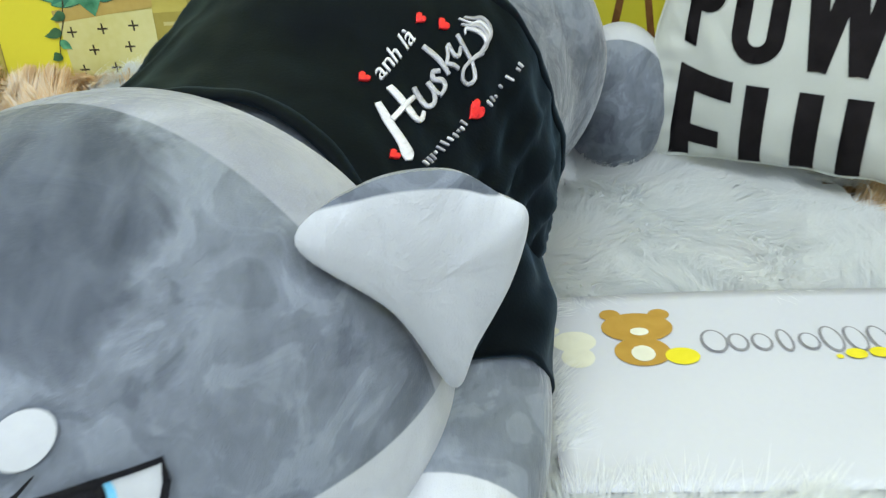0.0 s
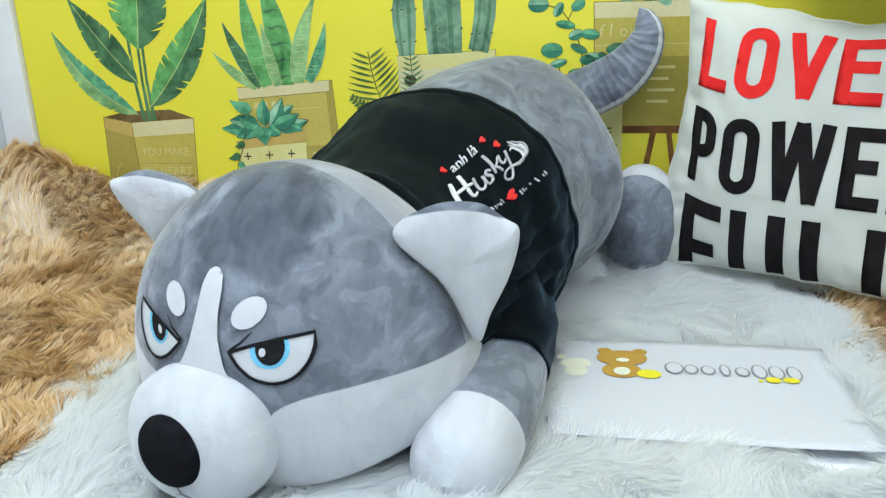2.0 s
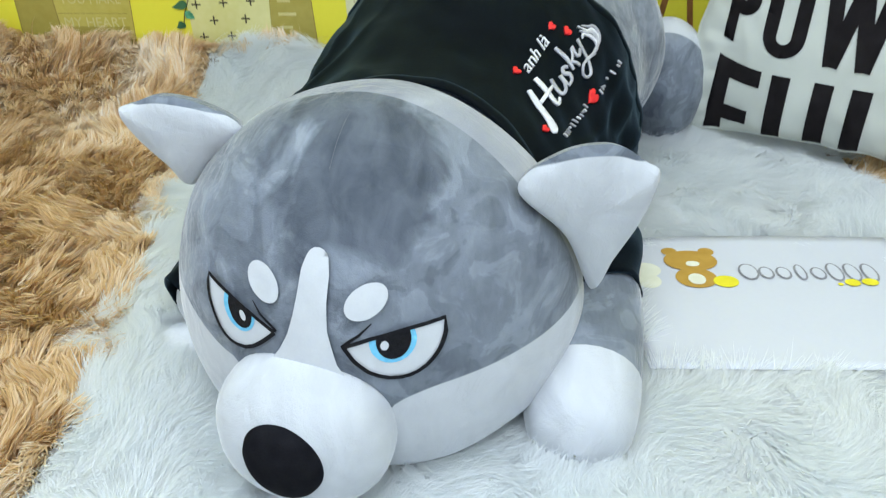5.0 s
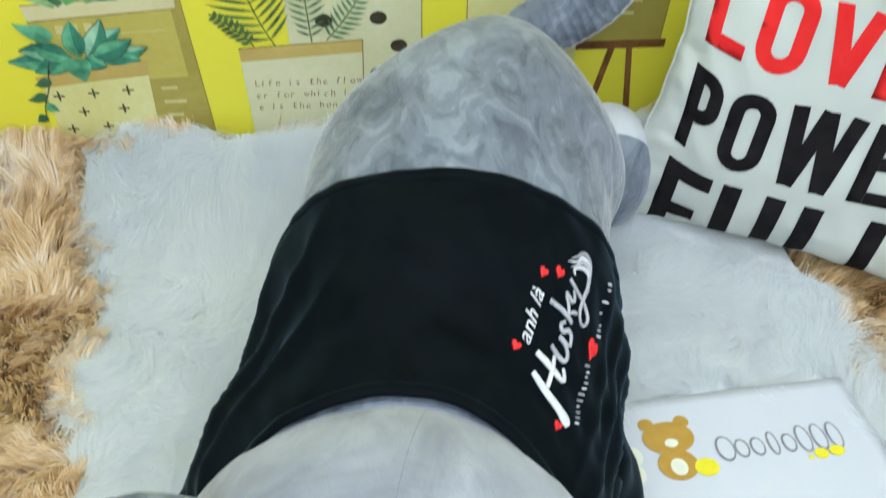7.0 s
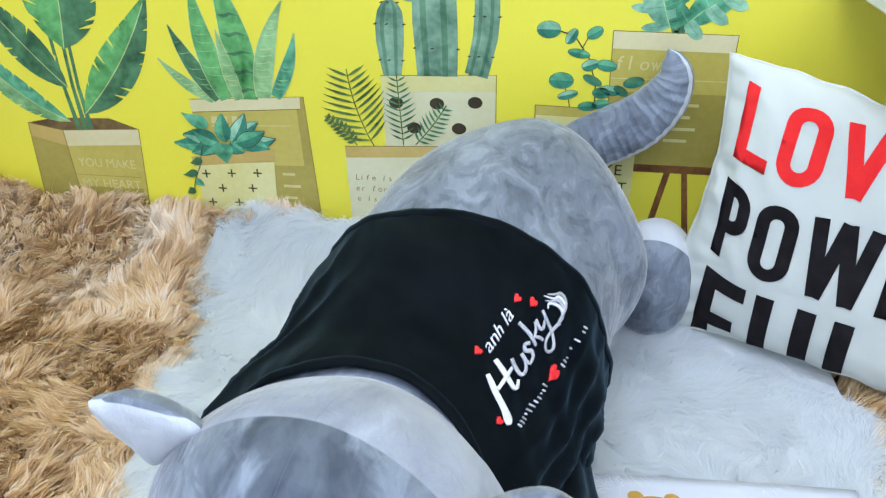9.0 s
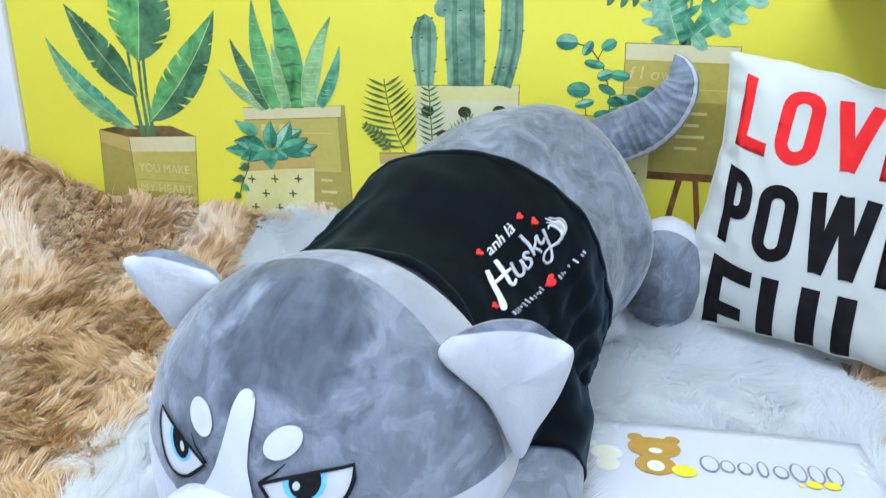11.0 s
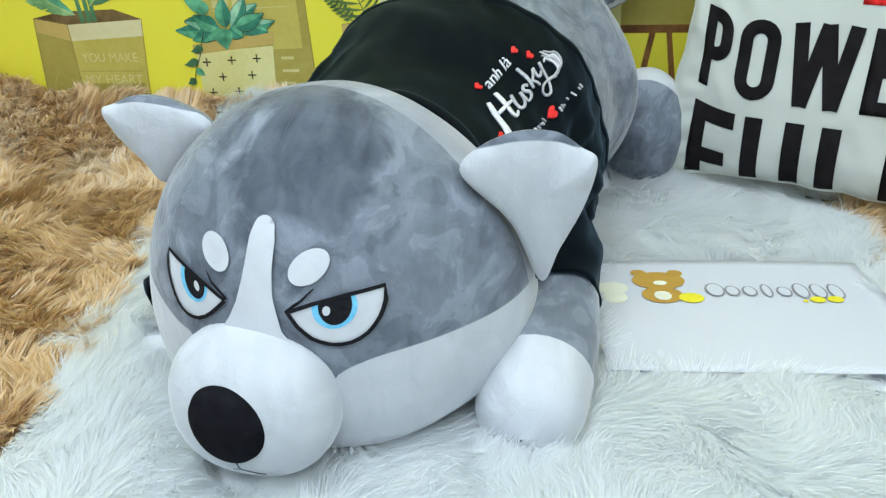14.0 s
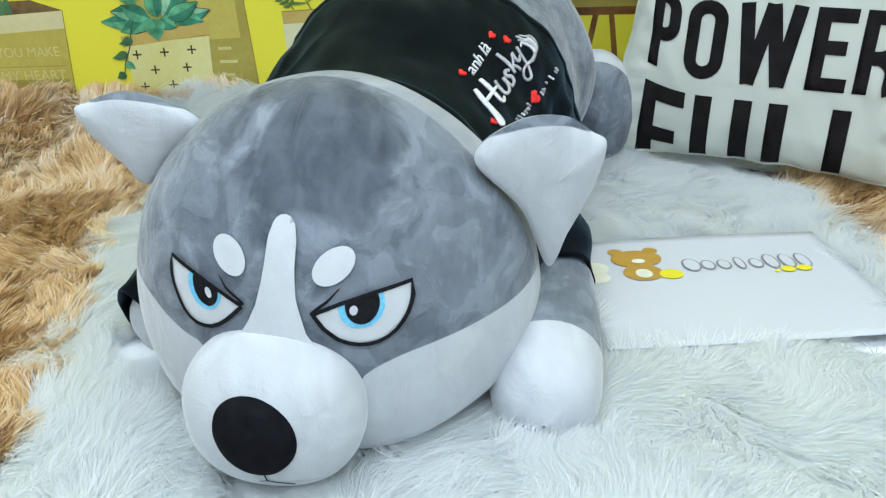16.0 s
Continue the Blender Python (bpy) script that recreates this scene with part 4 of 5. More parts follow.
def build_pillow():
    root = new("cushion")
    tagged(root, "square cream linen cushion printed with large red and black words", "cushion")
    bm = bmesh.new()
    for side in (-1, 1):
        sheet(bm, lambda u, v, side=side: PILLOW @ pillow_surface(2 * u - 1, 2 * v - 1, side), 96, 96)
    bmesh.ops.remove_doubles(bm, verts=bm.verts[:], dist=0.0016)
    bmesh.ops.recalc_face_normals(bm, faces=bm.faces[:])
    part("cover", bm, LINEN, root)
    bm = bmesh.new()

    def piping(u, v):
        t = (u % 1.0) * 4
        i, f = int(t), (t - int(t)) * 2 - 1
        e = [(f, -1), (1, f), (-f, 1), (-1, -f)][i]
        p = pillow_surface(e[0], e[1], -1)
        a = 2 * math.pi * v
        out = Vector((e[0] if i in (1, 3) else 0, 0, e[1] if i in (0, 2) else 0))
        return PILLOW @ (Vector((p.x, 0, p.z)) + out * 0.0022 * math.cos(a) + Vector((0, 0.0022 * math.sin(a), 0)))

    sheet(bm, piping, 160, 6, True)
    part("seam", bm, LINEN, root)

    def word_letter(ch, x0, x1, z0, z1, ink, pen=0.0185):
        """One printed letter, its box in the cushion's width and height from -1 to 1."""
        b = bmesh.new()
        w, h = (x1 - x0) * PW, (z1 - z0) * PH
        for k, line in enumerate(poster_strokes(ch, w, h, pen)):
            pts, faces = band_shape(line, pen)
            # the rows climb a little towards the pinched edge
            def on_cover(x, z, k=k):
                u = x0 + x / PW
                v = z0 + z / PH + 0.075 * max(0.0, (-u - 0.42) / 0.42) ** 1.5
                return PILLOW @ (pillow_surface(u, max(v, -0.985), -1) - Vector((0, 0.0011 + 0.00015 * k, 0)))
            lay(b, pts, faces, on_cover, 0.009)
        part("letter", b, ink, root)

    for ch, x0, x1, z0, z1 in (("L", -0.841, -0.586, 0.305, 0.80), ("O", -0.535, -0.250, 0.300, 0.82), ("V", -0.190, 0.105, 0.300, 0.81), ("E", 0.150, 0.430, 0.297, 0.80)):
        word_letter(ch, x0, x1, z0, z1, INK_RED)
    for ch, x0, x1 in (("I", 0.500, 0.600), ("S", 0.665, 0.915)):
        word_letter(ch, x0, x1, 0.285, 0.80, INK_BLACK)
    for ch, x0, x1 in (("P", -0.845, -0.610), ("O", -0.555, -0.280), ("W", -0.215, 0.205), ("E", 0.262, 0.510), ("R", 0.558, 0.830)):
        word_letter(ch, x0, x1, -0.374, 0.160, INK_BLACK)
    for ch, x0, x1 in (("F", -0.843, -0.504), ("U", -0.434, -0.042), ("L", 0.067, 0.335), ("L", 0.467, 0.745)):
        word_letter(ch, x0, x1, -1.30, -0.490, INK_BLACK, 0.0248)
    return root


cushion = build_pillow()


# ---- card on the rug ----
CARD = pose(0.110, 0.454, 0.042, 0, 0, 2.7)
CARD_W, CARD_H = 0.318, 0.234


def card_place(u, v, lift=0.0):
    x, y = u * CARD_W, v * CARD_H
    z = 0.002 + 0.004 * math.sin(u * 3.0) * (v - 0.3) + 0.003 * max(0.0, u - 0.8) * (1 - v)
    return CARD @ Vector((x, y, z + lift))


def build_card():
    root = new("printed_card")
    tagged(root, "white card with a small cartoon logo lying on the fur rug", "card")
    bm = bmesh.new()
    sheet(bm, lambda u, v: card_place(u, v), 24, 18)
    c = part("paper", bm, PAPER, root)
    mod = c.modifiers.new("thickness", "SOLIDIFY")
    mod.thickness, mod.offset = 0.0006, -1.0

    def print_shape(name, outline, ink, lift, label=""):
        b = bmesh.new()
        lay(b, *flat_shape(outline), lambda u, v: card_place(u, v, lift), 0.1)
        part(name, b, ink, root, label)

    def ell(cx, cy, rx, ry, turn=0):
        return ellipse_outline(cx, cy, rx, ry, turn)

    # a plain emblem of rounded patches, brown, cream and yellow
    for cx, cy, rx, ry, ink, lift in ((0.150, 0.600, 0.040, 0.048, PRINT_CREAM, 0.0006), (0.152, 0.530, 0.030, 0.045, PRINT_CREAM, 0.0006), (0.112, 0.655, 0.014, 0.020, PRINT_CREAM, 0.0005),
                                      (0.226, 0.720, 0.020, 0.026, PRINT_BROWN, 0.0009), (0.318, 0.715, 0.020, 0.026, PRINT_BROWN, 0.0009), (0.270, 0.655, 0.066, 0.068, PRINT_BROWN, 0.0012),
                                      (0.268, 0.545, 0.050, 0.062, PRINT_BROWN, 0.0011), (0.268, 0.535, 0.021, 0.034, PRINT_CREAM, 0.0016), (0.272, 0.632, 0.017, 0.018, PRINT_CREAM, 0.0017),
                                      (0.335, 0.520, 0.030, 0.036, PRINT_YELLOW, 0.0014)):
        print_shape("emblem_patch", ell(0.250 + 1.42 * (cx - 0.27), 0.730 + 1.30 * (cy - 0.62), rx * 1.42, ry * 1.30), ink, lift)
    # the name as plain outlined blocks, and its short yellow ending
    for k, (w, h) in enumerate(((0.062, 0.10), (0.048, 0.075), (0.048, 0.075), (0.036, 0.095), (0.048, 0.075), (0.050, 0.11), (0.050, 0.11), (0.048, 0.11))):
        cx = 0.415 + k * 0.0590
        cy = 0.672 - k * 0.001 + (h - 0.075) * 0.35
        print_shape("name_block", ell(cx + 0.02, cy, w * 0.56, h * 0.68), PRINT_GREY, 0.0006 + 0.0003 * (k % 2))
        print_shape("name_block", ell(cx + 0.02, cy, w * 0.56 - 0.0075, h * 0.68 - 0.011), PAPER, 0.0013)
    print_shape("name_dot", ell(0.722, 0.578, 0.009, 0.012), PRINT_YELLOW, 0.0014)
    print_shape("name_block", ell(0.765, 0.590, 0.026, 0.028), PRINT_YELLOW, 0.0018)
    print_shape("name_block", ell(0.825, 0.595, 0.028, 0.028), PRINT_YELLOW, 0.0018)
    return root


printed_card = build_card()


# ---- low table with a white edge, and the monitor that stands under it ----
def build_table():
    root = new("low_table")
    tagged(root, "low table with pale beige top and white edge strip", "table")
    bm = bmesh.new()
    box(bm, 0.418, 1.60, 0.80, 1.15, 0.540, 0.562, 0.002)
    part("tabletop", bm, WOOD_TOP, root)
    bm = bmesh.new()
    box(bm, 0.404, 0.4175, 0.79, 1.15, 0.534, 0.566, 0.003)
    part("edge_strip", bm, TRIM_WHITE, root, "white edge strip")
    bm = bmesh.new()
    box(bm, 0.404, 1.60, 0.776, 0.7895, 0.534, 0.566, 0.003)
    part("edge_strip", bm, TRIM_WHITE, root, "white edge strip")
    bm = bmesh.new()
    box(bm, 0.4005, 0.404, 0.815, 0.835, 0.541, 0.559, 0.001)
    part("plate", bm, GREY_METAL, root, "small grey metal plate")
    for x, y in ((1.55, 0.83), (1.55, 1.11), (1.0, 1.12)):
        bm = bmesh.new()
        box(bm, x - 0.015, x + 0.015, y - 0.015, y + 0.015, 0.0, 0.5395, 0.003)
        part("leg", bm, TRIM_WHITE, root)
    return root


low_table = build_table()


def build_monitor():
    root = new("monitor")
    tagged(root, "black-framed flat monitor showing a pale web page, standing behind the cushion", "monitor")
    x0, x1, y, z0, z1 = 0.605, 1.08, 1.095, 0.105, 0.47
    bm = bmesh.new()
    box(bm, x0, x1, y, y + 0.03, z0, z1, 0.004)
    part("case", bm, BLACK_PLASTIC, root)
    glow = bpy.data.materials.new("lit_screen")
    glow.use_nodes = True
    p = glow.node_tree.nodes["Principled BSDF"]
    p.inputs["Base Color"].default_value = (0.02, 0.02, 0.02, 1)
    p.inputs["Roughness"].default_value = 0.3
    p.inputs["Emission Color"].default_value = (0.80, 0.84, 1.0, 1)
    p.inputs["Emission Strength"].default_value = 0.75
    bm = bmesh.new()
    box(bm, x0 + 0.009, x1 - 0.009, y - 0.002, y + 0.002, z0 + 0.022, z1 - 0.009)
    part("screen", bm, glow, root, "lit white screen", smooth=False)

    def strip(cx0, cx1, cz0, cz1):
        b = bmesh.new()
        box(b, cx0, cx1, y - 0.0034, y - 0.0022, cz0, cz1)
        part("menu_line", b, PRINT_GREY, root, smooth=False)

    strip(x0 + 0.022, x0 + 0.030, 0.419, 0.426)
    strip(x0 + 0.022, x0 + 0.030, 0.401, 0.405)
    pts, faces, _ = letters("Trang ch\u1ee7")
    b = bmesh.new()
    lay(b, pts, faces, lambda u, v: Vector((x0 + 0.038 + 0.03 * u, y - 0.003, 0.419 + 0.008 * v)))
    part("menu_text", b, PRINT_GREY, root)
    strip(x0 + 0.038, x0 + 0.066, 0.402, 0.405)
    bm = bmesh.new()
    box(bm, 0.80, 0.88, y + 0.0305, y + 0.05, 0.02, 0.30, 0.003)
    part("stand", bm, BLACK_PLASTIC, root)
    bm = bmesh.new()
    box(bm, 0.72, 0.96, y - 0.10, y + 0.05, 0.0, 0.0195, 0.003)
    part("foot", bm, BLACK_PLASTIC, root)
    return root


monitor = build_monitor()


# ---- rugs ----
def rug_base(name, material, x0, x1, y0, y1, lift, step, keep=None):
    bm = bmesh.new()
    nx, ny = int((x1 - x0) / step), int((y1 - y0) / step)
    grid = {}
    for j in range(ny + 1):
        for i in range(nx + 1):
            x, y = x0 + (x1 - x0) * i / nx, y0 + (y1 - y0) * j / ny
            if keep is None or keep(x, y):
                grid[i, j] = bm.verts.new((x, y, ground(x, y) + lift))
    for j in range(ny):
        for i in range(nx):
            q = [grid.get(k) for k in ((i, j), (i + 1, j), (i + 1, j + 1), (i, j + 1))]
            if all(q):
                bm.faces.new(q)
    return bm


def strands(name, roots, length, width, lean, clump, material, parent, label, seed, stiff=0.6, soft=0.0, lock=0.015, gather=0.6):
    """Curved tapering tufts, one ribbon each; those of a lock lean together and meet near its tip."""
    rng = np.random.default_rng(seed)
    n = len(roots)
    roots = np.asarray(roots)
    head = np.array([noise.noise((x * clump, y * clump, seed * 1.7)) for x, y, _ in roots]) * 5.2
    head2 = np.array([noise.noise((x * clump * 3.1, y * clump * 3.1, seed * 2.9)) for x, y, _ in roots]) * 2.4
    ang = head + head2 + rng.normal(0, 0.38, n)
    tilt = np.clip(lean + rng.normal(0, 0.22, n), 0.15, 1.45)
    ln = length * rng.uniform(0.65, 1.15, n)
    d = np.stack([np.cos(ang), np.sin(ang), np.zeros(n)], 1)
    side = np.stack([-np.sin(ang), np.cos(ang), np.zeros(n)], 1)
    twist = rng.normal(0, 0.32, n)
    side = side * np.cos(twist)[:, None] + np.array([0, 0, 1.0]) * np.sin(twist)[:, None]
    w = width * rng.uniform(0.6, 1.2, n)
    mid = roots + d * (ln * 0.45 * np.sin(tilt * stiff))[:, None] + np.array([0, 0, 1.0]) * (ln * 0.5 * np.cos(tilt * stiff))[:, None]
    tip = mid + d * (ln * 0.55 * np.sin(np.clip(tilt * 1.25, 0, 1.7)))[:, None] + np.array([0, 0, 1.0]) * (ln * 0.5 * np.cos(np.clip(tilt * 1.25, 0, 1.7)))[:, None]
    wiggle = rng.normal(0, 0.12, n)[:, None] * side * ln[:, None]
    tip = tip + wiggle
    # each strand belongs to the lock of its uneven cell, whose tip draws it in
    warp = np.array([noise.noise((x * 31, y * 31, seed)) for x, y, _ in roots]) * lock * 0.8
    cell = np.floor((roots[:, :2] + np.stack([warp, -warp], 1)) / lock).astype(int)
    _, which = np.unique(cell, axis=0, return_inverse=True)
    which = which.ravel()
    count = np.bincount(which).astype(float)
    centre = np.stack([np.bincount(which, tip[:, k]) / count for k in range(3)], 1)
    centre[:, 2] += length * rng.uniform(-0.10, 0.16, len(count))
    pull = gather * rng.uniform(0.55, 1.15, n)[:, None]
    tip = tip + (centre[which] - tip) * pull
    middle = np.stack([np.bincount(which, mid[:, k]) / count for k in range(3)], 1)
    mid = mid + (middle[which] - mid) * pull * 0.3
    # the hair follows the ground's swell
    low = np.array([ground(x, y) for x, y, _ in roots])
    mid[:, 2] += np.array([ground(x, y) for x, y, _ in mid]) - low
    tip[:, 2] += np.array([ground(x, y) for x, y, _ in tip]) - low
    tip[:, 1], mid[:, 1] = np.minimum(tip[:, 1], WALL_Y - 0.006), np.minimum(mid[:, 1], WALL_Y - 0.006)
    tip[:, 2] = np.maximum(tip[:, 2], roots[:, 2] - low + np.array([ground(x, y) for x, y, _ in tip]) + 0.006)
    verts = np.empty((n, 5, 3))
    verts[:, 0], verts[:, 1] = roots + side * w[:, None] * 0.5, roots - side * w[:, None] * 0.5
    verts[:, 2], verts[:, 3] = mid - side * w[:, None] * 0.42, mid + side * w[:, None] * 0.42
    verts[:, 4] = tip
    base = np.arange(n)[:, None] * 5
    loops = np.concatenate([base + np.array([0, 1, 2, 3]), base + np.array([3, 2, 4])], 1).ravel()
    starts = (np.arange(n)[:, None] * 7 + np.array([0, 4])).ravel()
    me = bpy.data.meshes.new(name)
    me.vertices.add(n * 5)
    me.loops.add(n * 7)
    me.polygons.add(n * 2)
    me.vertices.foreach_set("co", verts.ravel())
    me.loops.foreach_set("vertex_index", loops)
    me.polygons.foreach_set("loop_start", starts)
    me.update(calc_edges=True)
    me.materials.append(material)
    me.shade_smooth()
    if soft:
        # shading like a cloud of hair: the tufts' normals turn towards the rug's own
        across = np.cross(side, mid - roots)
        across /= np.linalg.norm(across, axis=1)[:, None]
        across *= np.sign(across[:, 2:3] + 1e-9)
        up = across * (1 - soft) + np.array([0, 0, 1.0]) * soft
        up /= np.linalg.norm(up, axis=1)[:, None]
        me.normals_split_custom_set_from_vertices(np.repeat(up, 5, axis=0).tolist())
    ob = new(name, me)
    ob.parent = parent
    return tagged(ob, label, kind="stuff")


DOG_INV, CARD_INV, PIL_INV = DOG.inverted(), CARD.inverted(), PILLOW.inverted()


def covered(x, y):
    """Whether the dog, the card or the cushion lies on the rug there."""
    p = DOG_INV @ Vector((x, y, 0))
    if (p.x / 0.125) ** 2 + (p.y / 0.115) ** 2 < 1 or (abs(p.x - body_axis(p.y)) < 0.13 and 0 < p.y < 0.60):
        return True
    if ((p.x - 0.2) / 0.035) ** 2 + ((p.y + 0.03) / 0.075) ** 2 < 1 or ((p.x + 0.21) / 0.035) ** 2 + (p.y / 0.075) ** 2 < 1:
        return True
    if ((p.x + 0.005) / 0.05) ** 2 + ((p.y + 0.16) / 0.04) ** 2 < 1:
        return True
    c = CARD_INV @ Vector((x, y, 0))
    if -0.004 < c.x < CARD_W + 0.002 and -0.010 < c.y < CARD_H + 0.012:
        return True
    q = PIL_INV @ Vector((x, y, 0.05))
    return abs(q.x) < PW and -0.010 < q.y < 0.05


def scatter(n, x0, x1, y0, y1, accept, lift, seed):
    rng = random.Random(seed)
    out = []
    while len(out) < n:
        x, y = rng.uniform(x0, x1), rng.uniform(y0, y1)
        if accept(x, y):
            out.append((x, y, ground(x, y) + lift))
    return out


def build_rugs():
    brown = new("brown_shag_rug")
    tagged(brown, "long-pile shag rug in mottled tan, cream and brown", "rug")
    part("backing", rug_base("backing", SHAG_BACK, LEFT_X + 0.01, 1.15, -0.35, 1.148, 0.0, 0.025), SHAG_BACK, brown)
    ok = lambda x, y: not in_white_rug(x, y, 0.004) and not (0.72 < x < 0.97 and 0.99 < y < 1.15)
    near = scatter(140000, LEFT_X + 0.015, -0.38, 0.05, 1.143, ok, 0.002, 11)
    near += scatter(16000, 0.42, 1.0, 0.55, 1.143, ok, 0.002, 12)
    near += scatter(8000, LEFT_X + 0.015, 1.1, -0.3, 1.143, ok, 0.002, 13)
    strands("pile", near, 0.054, 0.0030, 0.86, 9.0, SHAG, brown, "mottled brown shag pile", 3, lock=0.017, gather=0.8)

    white = new("white_fur_rug")
    tagged(white, "white long-haired fur rug lying on the brown shag rug", "rug")
    part("backing", rug_base("backing", FUR_BACK, -0.62, 0.56, -0.12, 1.146, 0.014, 0.02, lambda x, y: in_white_rug(x, y, 0.0)), FUR_BACK, white)
    ok = lambda x, y: in_white_rug(x, y, 0.012) and not covered(x, y)
    roots = scatter(340000, -0.62, 0.56, 0.10, 1.143, ok, 0.015, 21)
    roots += scatter(9000, -0.62, 0.56, -0.11, 0.10, ok, 0.015, 22)
    strands("pile", roots, 0.052, 0.0011, 1.20, 7.0, WHITE_FUR, white, "soft white fur pile", 7, 0.9, 0.72, lock=0.015, gather=0.5)


build_rugs()


# ---- the picture printed on the wallpaper ----
def art(name, outline, ink, layer, faces=None):
    b = bmesh.new()
    pts = list(outline)
    lay(b, pts, faces or [tuple(range(len(pts)))], lambda x, z: Vector((x, WALL_Y - 0.00012 * layer, z)))
    return part(name, b, ink, wall_back, smooth=False)


def leaf_line(base, tip, bend, n=14):
    """Points from base to tip, bowed sideways by bend times its length."""
    (x0, z0), (x1, z1) = base, tip
    dx, dz = x1 - x0, z1 - z0
    return [(x0 + dx * t - dz * bend * 4 * t * (1 - t), z0 + dz * t + dx * bend * 4 * t * (1 - t)) for t in (i / n for i in range(n + 1))]


def leaf_widths(width, n=14, fat=0.6, root=0.0):
    out = []
    for i in range(n + 1):
        t = i / n
        w = math.sin(math.pi * t ** fat) if 0 < t < 1 else 0.0
        out.append(max(width * (w * (1 - root) + root * (1 - t)), 0.0004))
    return out


def leaf(name, base, tip, width, bend, ink, layer, fat=0.6, root=0.0, half=None, edge=None):
    line = leaf_line(base, tip, bend)
    ws = leaf_widths(width, fat=fat, root=root)
    if edge:
        art(name, band_outline(line, [w + 0.0022 for w in ws]), edge, layer - 0.4)
    art(name, band_outline(line, ws), ink, layer)
    if half:
        full = band_outline(line, ws)
        art(name, line + full[len(line):], half, layer + 0.4)
    return line, ws


def words(text, x, z, width, height, ink, layer, bold=0.0):
    pts, faces, _ = letters(text, 0.0, bold)
    art("printed_words", [(x + u * width, z + v * height) for u, v in pts], ink, layer, faces)


def hand_lettered(text, x, z, width, height, ink, layer, thin=-0.008):
    """Small capitals and letters set wide apart, as if written by hand."""
    step = width / len(text)
    rng = random.Random(len(text))
    for k, ch in enumerate(text):
        if ch == " ":
            continue
        pts, faces, ratio = letters(ch, 0.1, thin)
        h = height * (1.0 if ch in "LflhkdbtiI" or ch.isupper() else 0.66)
        w = min(h * ratio, step * 0.8)
        dz = rng.uniform(-0.06, 0.06) * height
        art("printed_letter", [(x + k * step + u * w, z + dz + v * h) for u, v in pts], ink, layer, faces)


def split_leaf(base, tip, width, layer, ink, shade, lobes=5):
    """A broad leaf cut into rounded fingers on both sides of its rib."""
    n = 20
    line = leaf_line(base, tip, 0.03, n)
    art("printed_leaf", band_outline(line, leaf_widths(width * 0.70, n, 0.7)), ink, layer)
    length = math.hypot(tip[0] - base[0], tip[1] - base[1])
    a = math.atan2(tip[1] - base[1], tip[0] - base[0])
    for side in (1, -1):
        for k in range(lobes):
            t = 0.08 + 0.70 * k / (lobes - 1)
            x, z = line[int(t * n)]
            reach = width * (0.50, 0.60, 0.60, 0.52, 0.40, 0.3)[k]
            b = a + side * radians(84 - 9 * k)
            finger = leaf_line((x, z), (x + reach * math.cos(b), z + reach * math.sin(b)), 0.06 * side, 10)
            w = length * 0.62 / lobes
            art("printed_leaf", band_outline(finger, [w * f for f in (0.7, 0.85, 0.9, 0.92, 0.92, 0.9, 0.88, 0.82, 0.7, 0.45, 0.04)]), ink if side > 0 else shade, layer + 0.15 * (k + 1))
            art("printed_vein", band_outline(finger[:8], 0.0008), shade if side > 0 else ink, layer + 1.2)
    art("printed_vein", band_outline(line[:-2], 0.0018), LEAF_PALE, layer + 1.4)


def bar(x, z, width, height, ink, layer, slant=0.0):
    art("printed_bar", [(x, z), (x + width, z + slant), (x + width, z + height + slant), (x, z + height)], ink, layer)


# large-leaved plant in a kraft box
art("printed_box", [(-0.852, 0.270), (-0.791, 0.259), (-0.783, 0.06), (-0.860, 0.06)], KRAFT_SIDE, 2)
art("printed_box", [(-0.791, 0.259), (-0.652, 0.267), (-0.664, 0.06), (-0.783, 0.06)], KRAFT, 2)
art("printed_rim", [(-0.791, 0.259), (-0.652, 0.267), (-0.653, 0.238), (-0.790, 0.230)], KRAFT_PALE, 3)
art("printed_rim", [(-0.852, 0.270), (-0.791, 0.259), (-0.790, 0.230), (-0.853, 0.246)], TAN_RIM, 3)
art("printed_soil", [(-0.852, 0.270), (-0.791, 0.2595), (-0.652, 0.267), (-0.700, 0.284), (-0.80, 0.281)], SOIL, 2.6)
words("YOU MAKE", -0.777, 0.193, 0.105, 0.016, PALE_INK, 4)
words("MY HEART", -0.777, 0.154, 0.108, 0.016, PALE_INK, 4)
bar(-0.786, 0.176, 0.12, 0.0015, KRAFT_SIDE, 3.5)
bar(-0.784, 0.125, 0.118, 0.03, KRAFT_SIDE, 3.2)
for base, x1 in (((-0.760, 0.262), -0.772), ((-0.748, 0.262), -0.752), ((-0.738, 0.264), -0.742)):
    art("printed_stem", band_outline([base, ((base[0] + x1) / 2 - 0.003, 0.34), (x1, 0.43)], [0.009, 0.006, 0.006]), LEAF_DARK, 3.4)
BANANA = ((((-0.772, 0.275), (-0.940, 0.440), 0.048, 0.10, LEAF_PALE, 4.2, TEAL)), (((-0.762, 0.335), (-0.892, 0.500), 0.062, 0.02, LEAF_DARK, 3.8, LEAF_DARK)),
          (((-0.752, 0.400), (-0.735, 0.600), 0.125, -0.02, LEAF_GREEN, 5.0, LEAF_DARK)), (((-0.742, 0.290), (-0.594, 0.494), 0.072, -0.05, LEAF_GREEN, 4.6, LEAF_DARK)))
rng = random.Random(8)
